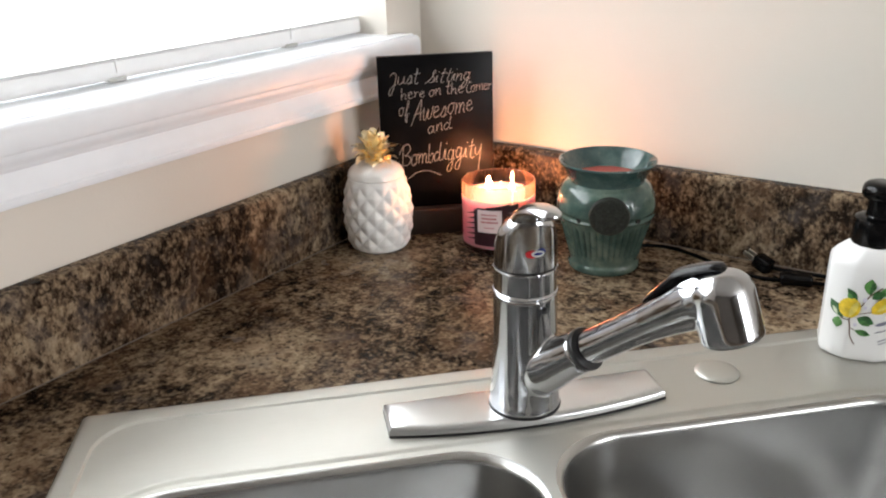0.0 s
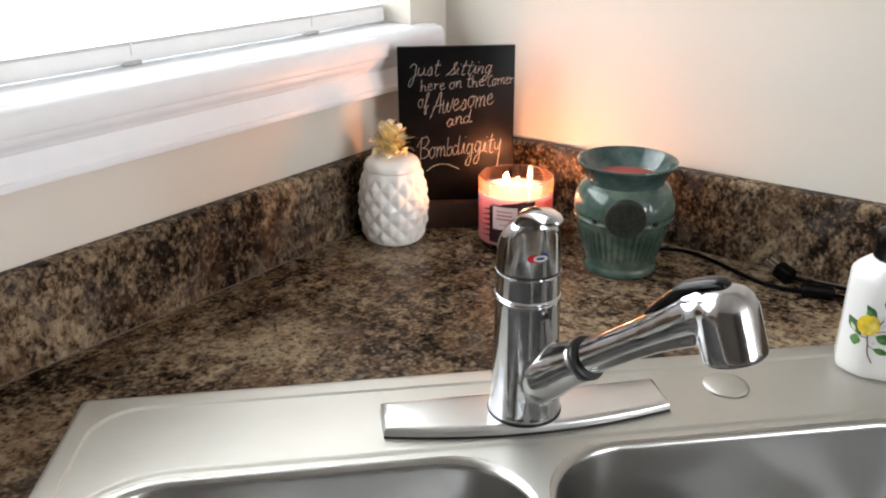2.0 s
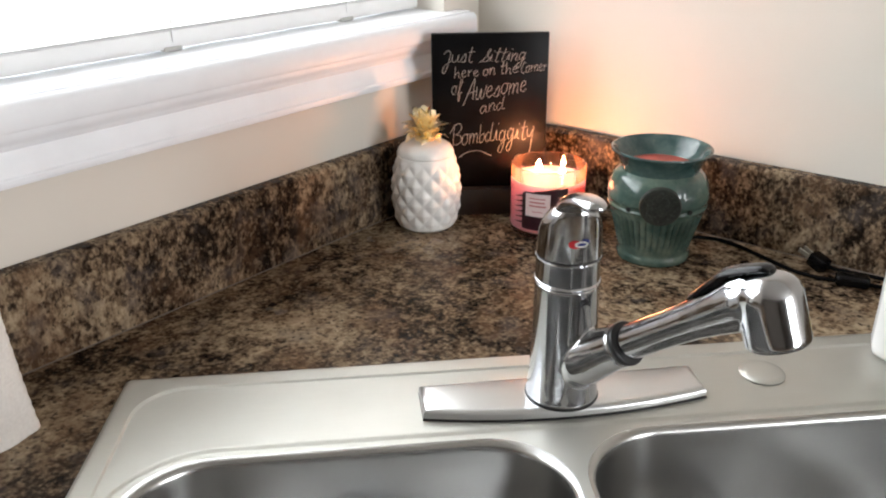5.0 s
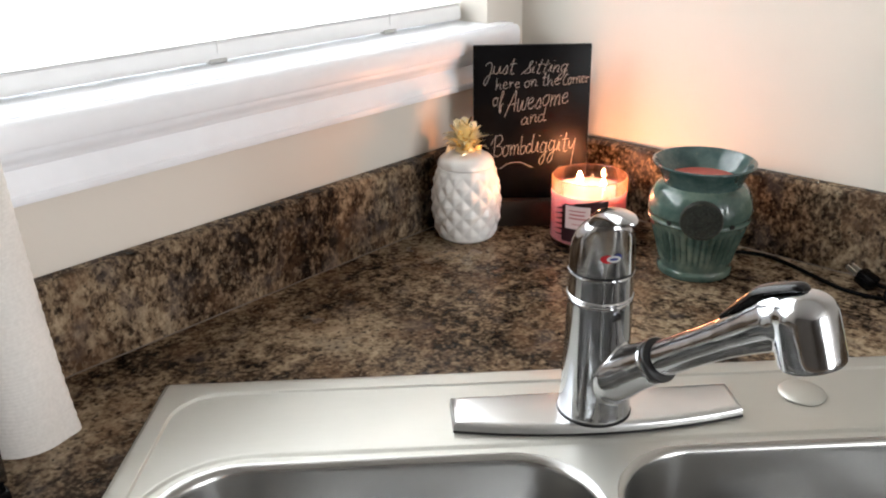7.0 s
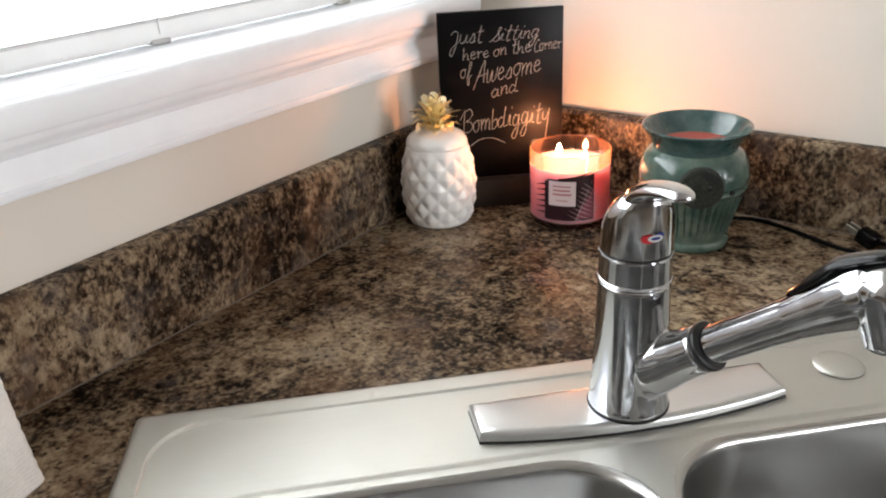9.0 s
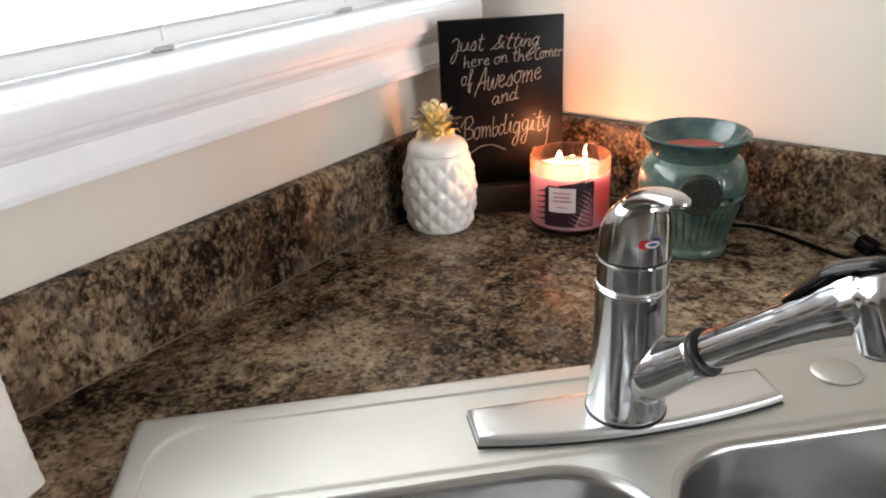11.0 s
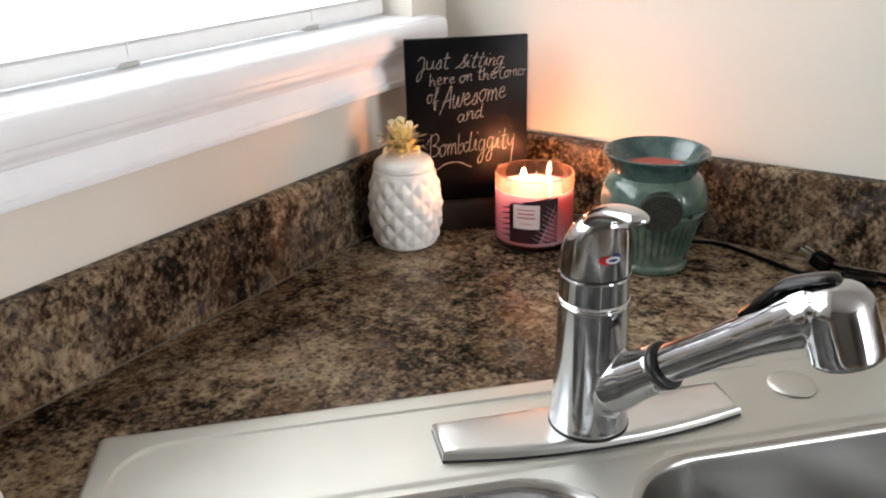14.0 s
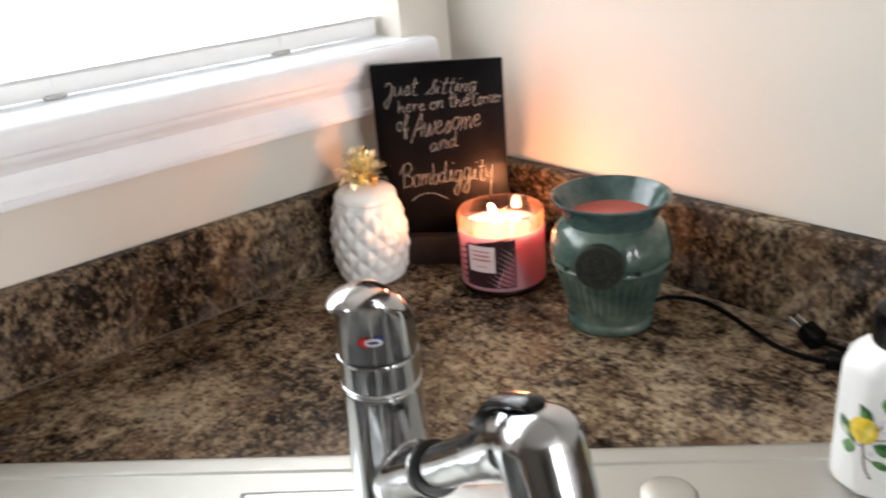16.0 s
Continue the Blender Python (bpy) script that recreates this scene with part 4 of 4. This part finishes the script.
def warmer(m):
    t = thing("wax_warmer", "sea-green glazed ceramic wax warmer with a round dark badge", "wax warmer", m)

    def flutes(a, z):
        k = min(1, max(0, (z - 0.018) / 0.006)) * min(1, max(0, (0.066 - z) / 0.006))
        c = 0.5 + 0.5 * math.cos(a * 40)
        return 1 - 0.055 * k * (1 - c ** 0.5)

    ctrl = [(0.0418, 0.0), (0.0436, 0.002), (0.0440, 0.0060), (0.0434, 0.0090), (0.0424, 0.0112), (0.0424, 0.0145), (0.0432, 0.018), (0.0468, 0.032), (0.0508, 0.047),
            (0.0545, 0.060), (0.0560, 0.067), (0.0572, 0.0705), (0.0585, 0.0715), (0.0588, 0.0735), (0.0578, 0.0750), (0.0578, 0.0785), (0.0592, 0.0800), (0.0596, 0.0825),
            (0.0594, 0.088), (0.0582, 0.096), (0.0556, 0.104), (0.0518, 0.1105), (0.0470, 0.1142), (0.0440, 0.1158)]
    pts = smooth_path([(r, 0, z) for r, z in ctrl], 3)
    part("body", lathe([(p.x * 0.985, p.z) for p in pts], 240, flutes), GLAZE, t, smooth=60)
    dish = [(0.042, 0.1125), (0.0452, 0.1125), (0.0461, 0.1136), (0.0466, 0.1180), (0.0494, 0.1250), (0.0545, 0.1330), (0.0592, 0.1388), (0.0606, 0.1405), (0.0604, 0.1422),
            (0.0588, 0.1427), (0.0574, 0.1418), (0.0545, 0.1362), (0.0488, 0.1275), (0.0436, 0.1205), (0.0385, 0.1168), (0.030, 0.1152), (0.002, 0.1150)]
    dish = [(r * 0.95, z - 0.0006) for r, z in dish]
    d = part("dish", lathe(dish, 96), GLAZE_D, t, "flared green melting dish")
    part("wax_melt", lathe([(0.0395, 0.1186), (0.0404, 0.1193), (0.0392, 0.11995), (0.002, 0.1200)], 64), WAX_RED, d, "pool of red wax")
    face = radians(-61.8)
    c = Vector((math.cos(face), math.sin(face), 0))
    bm = lathe([(0.0225, -0.012), (0.0232, 0.0012), (0.0226, 0.0026), (0.0205, 0.0032), (0.0195, 0.0024), (0.017, 0.0026), (0.003, 0.0029)], 48,
               m=Matrix.Translation(c * 0.0588 + Vector((0, 0, 0.0865))) @ pose(0, 0, 0, 0, 0, -61.8) @ pose(0, 0, 0, 0, 90, 0) @ pose(0, 0, 0))
    badge = part("badge", bm, BADGE, t, "round dark textured badge")
    bm = bmesh.new()
    rnd = random.Random(3)
    base = Matrix.Translation(c * 0.0588 + Vector((0, 0, 0.0865))) @ pose(0, 0, 0, 0, 0, -61.8) @ pose(0, 0, 0, 0, 90, 0)
    for k in range(90):
        rr, a = 0.0185 * math.sqrt(rnd.random()), rnd.uniform(0, math.tau)
        bmesh.ops.create_icosphere(bm, subdivisions=1, radius=rnd.uniform(0.0010, 0.0017), matrix=base @ pose(rr * math.cos(a), rr * math.sin(a), 0.0028))
    tagged(part("badge_relief", bm, BADGE, badge), kind="stuff")
    # Near-black plugs paint in the shade inside the vent holes.
    for off in (-36, 36, -150, 150):
        a = radians(-61.8 + off)
        m2 = Matrix.Translation((0.0568 * math.cos(a), 0.0568 * math.sin(a), 0.0768)) @ pose(0, 0, 0, 0, 0, math.degrees(a)) @ pose(0, 0, 0, 0, 90, 0)
        part("vent_shade_plug", lathe([(0.0026, -0.001), (0.0030, 0.0014), (0.0028, 0.0019), (0.0016, 0.0015)], 16, m=m2), HOLE_SHADE, t)
    return t


warmer(pose(0.358, -0.1205, COUNTER) @ Matrix.Diagonal((1.012, 1.012, 0.96, 1)))


def soap_bottle(m):
    t = thing("soap_bottle", "white foaming soap bottle with printed lemons and a black pump", "soap bottle", m)
    HW, HD = 0.0364, 0.029

    def sect(k, z, n=64):
        """An oval octagon scaled by k."""
        out = []
        for i in range(n):
            a = math.tau * i / n
            c, s = math.cos(a), math.sin(a)
            e = 3.0
            rr = (abs(c) ** e + abs(s) ** e) ** (-1 / e)
            oct_ = 1.0 / max(abs(c), abs(s), (abs(c) + abs(s)) / 1.42)
            rr = 0.4 * rr + 0.6 * oct_
            out.append(Vector((HW * k[0] * rr * c, HD * k[1] * rr * s, z)))
        return out

    steps = [((0.86, 0.84), 0.0), ((0.93, 0.92), 0.0015), ((0.975, 0.965), 0.005), ((1.0, 1.0), 0.011), ((0.985, 0.99), 0.045), ((0.985, 0.985), 0.080), ((0.975, 0.98), 0.0945),
             ((0.945, 0.96), 0.0985), ((0.82, 0.90), 0.104), ((0.66, 0.82), 0.109), ((0.52, 0.74), 0.1125), ((0.45, 0.66), 0.1145), ((0.42, 0.63), 0.118)]
    rings = [sect(k, z) for k, z in steps]
    bm = bmesh.new()
    loft(bm, rings, True, True, True)
    bottle = part("bottle", bm, SOAP, t, smooth=40)
    part("collar", lathe([(0.0185, 0.1135), (0.0205, 0.1135), (0.0212, 0.115), (0.0210, 0.134), (0.0200, 0.1375), (0.0170, 0.1395), (0.0130, 0.1400), (0.0125, 0.1415)], 48,
                         lambda a, z: 1 + (0.006 * math.cos(a * 60) if 0.117 < z < 0.136 else 0)), BLACKP, t, "glossy black screw collar")
    part("stem", lathe([(0.0115, 0.1405), (0.0112, 0.156), (0.0118, 0.158)], 32), BLACKP, t)
    rings = []
    for z, k in ((0.1565, 0.80), (0.1580, 0.94), (0.1615, 1.0), (0.1655, 0.99), (0.1690, 0.93), (0.1712, 0.80), (0.1722, 0.55), (0.1725, 0.2)):
        ring = []
        for i in range(48):
            a = math.tau * i / 48
            r = 0.0180 * k
            beak = max(0.0, math.cos(a)) ** 7 * 0.0165 * min(1, k + 0.05)
            drop = -0.0045 * max(0.0, math.cos(a)) ** 6
            flat = 0.55 if beak > 0.006 else 1.0
            ring.append(Vector(((r + beak) * math.cos(a), r * math.sin(a), 0.1565 + (z - 0.1565) * (1 - 0.25 * (beak / 0.0185)) + drop)))
        rings.append(ring)
    bm = bmesh.new()
    loft(bm, rings, True, True, True)
    bmesh.ops.transform(bm, matrix=pose(0, 0, 0, 0, 0, 25), verts=bm.verts)
    part("pump_head", bm, BLACKP, t, "glossy black pump head with a short spout", smooth=60)

    def front(x, z, lift=0.0006):
        """The point of the bottle's front at x and height z."""
        kx = kd = 1.0
        for (ka, za), (kb, zb) in zip(steps, steps[1:]):
            if za <= z <= zb:
                s = (z - za) / (zb - za)
                kx, kd = ka[0] + (kb[0] - ka[0]) * s, ka[1] + (kb[1] - ka[1]) * s
        ring = sect((kx, kd), z, 256)
        best = None
        for p, q in zip(ring, ring[1:] + ring[:1]):
            if p.y < 0 and (p.x - x) * (q.x - x) <= 0 and abs(q.x - p.x) > 1e-9:
                best = p.lerp(q, (x - p.x) / (q.x - p.x))
        return Vector((x, best.y - lift, z))

    def art(x, z):
        """Print position from pixels fitted to the camera's view, about a sixth of a millimetre each."""
        return (-0.0002 + (x - 400) / 5700, 0.0561 + (770 - z) / 5600)

    def blade(x0, z0, x1, z1, w, mat_, name, lift, bow=1.0, tip=True):
        """A leaf or fruit shape printed on the front, from one tip to the other."""
        (x0, z0), (x1, z1), w = art(x0, z0), art(x1, z1), w / 5000
        d = Vector((x1 - x0, z1 - z0))
        nrm = Vector((-d.y, d.x)).normalized()
        bm = bmesh.new()
        rows_ = []
        for k in range(11):
            s = k / 10
            ww = w * (math.sin(math.pi * s) ** bow) if tip else w * math.sqrt(max(0.0, 1 - (2 * s - 1) ** 2))
            c = Vector((x0, z0)) + d * s
            rows_.append([front(c.x + nrm.x * ww * j, c.y + nrm.y * ww * j, lift) for j in (-1, -0.5, 0, 0.5, 1)])
        loft(bm, rows_, False)
        return part(name, bm, mat_, bottle, smooth=0)

    def twig(pts_, w, lift=0.0005):
        bm = bmesh.new()
        pp = smooth_path([(*art(x, z), 0) for x, z in pts_], 6)
        a_, b_ = [], []
        for i, p in enumerate(pp):
            d = (pp[min(i + 1, len(pp) - 1)] - pp[max(0, i - 1)]).normalized()
            a_.append(front(p.x - d.y * w, p.y + d.x * w, lift))
            b_.append(front(p.x + d.y * w, p.y - d.x * w, lift))
        loft(bm, [a_, b_], False)
        part("printed_twig", bm, TWIG, bottle, smooth=0)

    twig([(362, 978), (335, 930), (326, 870), (320, 832), (345, 800), (372, 745), (402, 692), (455, 640)], 0.00055)
    twig([(345, 806), (385, 794), (430, 780)], 0.0004)
    twig([(322, 838), (300, 842), (275, 838)], 0.0004)
    twig([(326, 880), (345, 892), (360, 898)], 0.0003)
    blade(300, 830, 330, 712, 46, LEMON, "printed_lemon", 0.0009, 0.5)
    blade(422, 788, 520, 692, 33, LEMON, "printed_lemon", 0.0009, 0.55)
    blade(318, 820, 350, 728, 14, LEMON_L, "lemon_shine", 0.0012, 0.6)
    blade(446, 776, 508, 712, 10, LEMON_L, "lemon_shine", 0.0012, 0.6)
    for x0, z0, x1, z1, w, mt in ((290, 838, 222, 752, 24, LEAF_D), (268, 836, 266, 902, 21, LEAF), (346, 724, 290, 664, 17, LEAF_D), (322, 724, 296, 690, 12, LEAF),
                                  (394, 682, 398, 596, 26, LEAF), (400, 690, 412, 610, 10, LEAF_D), (412, 706, 470, 660, 21, LEAF_D), (436, 692, 524, 622, 20, LEAF), (470, 664, 522, 624, 10, PALE),
                                  (356, 824, 440, 846, 26, LEAF_D), (360, 836, 424, 862, 13, LEAF), (354, 896, 432, 916, 16, LEAF), (384, 900, 430, 912, 8, LEAF_D), (236, 786, 262, 826, 8, PALE)):
        blade(x0, z0, x1, z1, w, mt, "printed_leaf", 0.0010 if mt is PALE else 0.0007)
    for x0, z0, x1, z1, w in ((490, 792, 566, 758, 7), (448, 856, 566, 806, 9), (446, 900, 556, 858, 3), (470, 946, 546, 920, 3), (474, 962, 540, 942, 2.5)):
        blade(x0, z0, x1, z1, w, INK, "text_bar", 0.0008, 0.2)
    for x0, z0, w in ((380, 716, 12), (352, 862, 10), (388, 760, 9), (428, 640, 9)):
        blade(x0 - w, z0, x0 + w, z0 + 3, w, BLOSSOM, "printed_blossom", 0.0005, 0.6)
    return t


soap_bottle(pose(0.663, -0.196, COUNTER + 0.0017, 0, 0, 14))


def warmer_cord():
    t = thing("power_cord", "loose black power cord with a two-prong plug lying on the worktop", "power cord")
    z = COUNTER + 0.0029
    line = smooth_path([(0.378, -0.080, z + 0.006), (0.380, -0.052, z + 0.002), (0.405, -0.035, z), (0.437, -0.040, z), (0.475, -0.056, z), (0.515, -0.072, z), (0.555, -0.070, z),
                        (0.60, -0.056, z), (0.645, -0.046, z), (0.672, -0.054, z), (0.700, -0.079, z), (0.712, -0.101, z),
                        (0.724, -0.128, z), (0.737, -0.132, z), (0.743, -0.108, z), (0.734, -0.081, z), (0.722, -0.077, z + 0.002), (0.716, -0.098, z + 0.006), (0.724, -0.124, z + 0.006),
                        (0.737, -0.120, z + 0.005), (0.737, -0.093, z + 0.006), (0.724, -0.064, z + 0.006), (0.716, -0.042, z + 0.002), (0.707, -0.035, z + 0.001), (0.699, -0.042, z),
                        (0.701, -0.054, z + 0.003), (0.710, -0.058, z + 0.007), (0.715, -0.047, z + 0.008), (0.708, -0.036, z + 0.008), (0.680, -0.030, z + 0.003), (0.62, -0.030, z), (0.58, -0.034, z), (0.55, -0.042, z + 0.002), (0.535, -0.044, z + 0.007)], 6)
    part("cable", sweep(line, 0.0023, 10), CABLE, t)
    rnd = random.Random(11)
    turns = []
    for k in range(67):
        a, s_ = math.tau * k / 12, k / 66
        wob = 1 + 0.22 * math.sin(1.7 * a) + rnd.uniform(-0.05, 0.05)
        p = Matrix.Rotation(radians(-52), 3, "Z") @ Vector((0.031 * wob * math.cos(a), 0.011 * wob * math.sin(a), 0))
        turns.append((0.725 + p.x, -0.092 + p.y, z + 0.0006 + 0.016 * s_ + 0.003 * (1 + math.sin(2.3 * a))))
    part("cable_coil", sweep(smooth_path(turns, 3), 0.0029, 8), CABLE, t, "bundled loops of black cable")
    bm = boxed(-0.010, 0.012, -0.0085, 0.0085, 0.0, 0.017, 0.003, 2)
    m = pose(0.530, -0.043, COUNTER + 0.001, 0, -18, 160)
    bmesh.ops.transform(bm, matrix=m, verts=bm.verts)
    plug = part("plug", bm, BLACKP, t, "black moulded plug")
    for dy in (-0.0045, 0.0045):
        bm = boxed(0.012, 0.027, dy - 0.0008, dy + 0.0008, 0.006, 0.0115, 0.0004, 1)
        bmesh.ops.transform(bm, matrix=m, verts=bm.verts)
        part("prong", bm, BRASS, plug, "bare metal prong")
    bm = boxed(-0.018, 0.018, -0.009, 0.009, 0, 0.013, 0.004, 3)
    bmesh.ops.transform(bm, matrix=pose(0.575, -0.066, COUNTER + 0.0004, 0, 0, 18), verts=bm.verts)
    part("cord_switch", bm, BLACKP, t, "black in-line switch")
    return t


warmer_cord()


def towel_roll(m):
    t = thing("paper_towel_roll", "white quilted paper towel roll standing upright on the worktop", "paper towel")
    t.matrix_world = m
    rings = []
    for k in range(57):
        s = k / 56
        z = 0.280 * s
        r = 0.0365 - 0.0115 * s ** 0.8 + (0.0004 * math.sin(s * 150))
        ring = []
        for i in range(96):
            a = math.tau * i / 96
            q = 1 + 0.17 * (1 - s) ** 2 * math.exp(-(((a - radians(51) + math.pi) % math.tau - math.pi) / 0.26) ** 2) + 0.002 * math.sin(a * 3 + 4 * s) + 0.0015 * math.sin(s * 120 + 3 * math.sin(a * 6))
            ring.append(Vector((r * q * math.cos(a), r * q * math.sin(a), z)))
        rings.append(ring)
    for rr in (0.0235, 0.0200):
        rings.append([Vector((rr * math.cos(math.tau * i / 96), rr * math.sin(math.tau * i / 96), 0.280)) for i in range(96)])
    bm = bmesh.new()
    loft(bm, rings, True, True, False)
    part("paper", bm, PAPER, t, smooth=60)
    part("core", lathe([(0.0200, 0.0), (0.0200, 0.281), (0.0185, 0.281), (0.0185, 0.002)], 40), CARD, t, "cardboard core")
    return t


towel_roll(pose(0.086, -0.802, COUNTER))


def toaster(m):
    t = thing("toaster", "white toaster with chrome edge trim and a black base", "toaster", m)
    part("base", boxed(-0.118, 0.0, -0.262, 0.0, 0, 0.014, 0.003), BLACKP, t, "black plastic base")
    body = part("body", boxed(-0.114, -0.004, -0.258, -0.004, 0.0142, 0.170, 0.012, 3), TOAST, t)
    for y in (-0.004, -0.258):
        bm = bmesh.new()
        loft(bm, [[Vector((p.x, y + s, p.y)) for p in [Vector((a.x, a.y)) for a in round_rect(-0.1165, -0.0015, 0.0145, 0.1725, 0.012, 0, 6)]] for s in (-0.006, 0.004)], True, True, True)
        part("trim", bm, CHROME, t, "chrome edge trim")
    # Dark blocks on top paint in the shaded depth of the slots.
    for x in (-0.040, -0.082):
        part("slot_shade", boxed(x - 0.012, x + 0.012, -0.2, -0.06, 0.1660, 0.1706), HOLE_SHADE, body)
    return t


toaster(pose(0.171, -0.849, COUNTER))
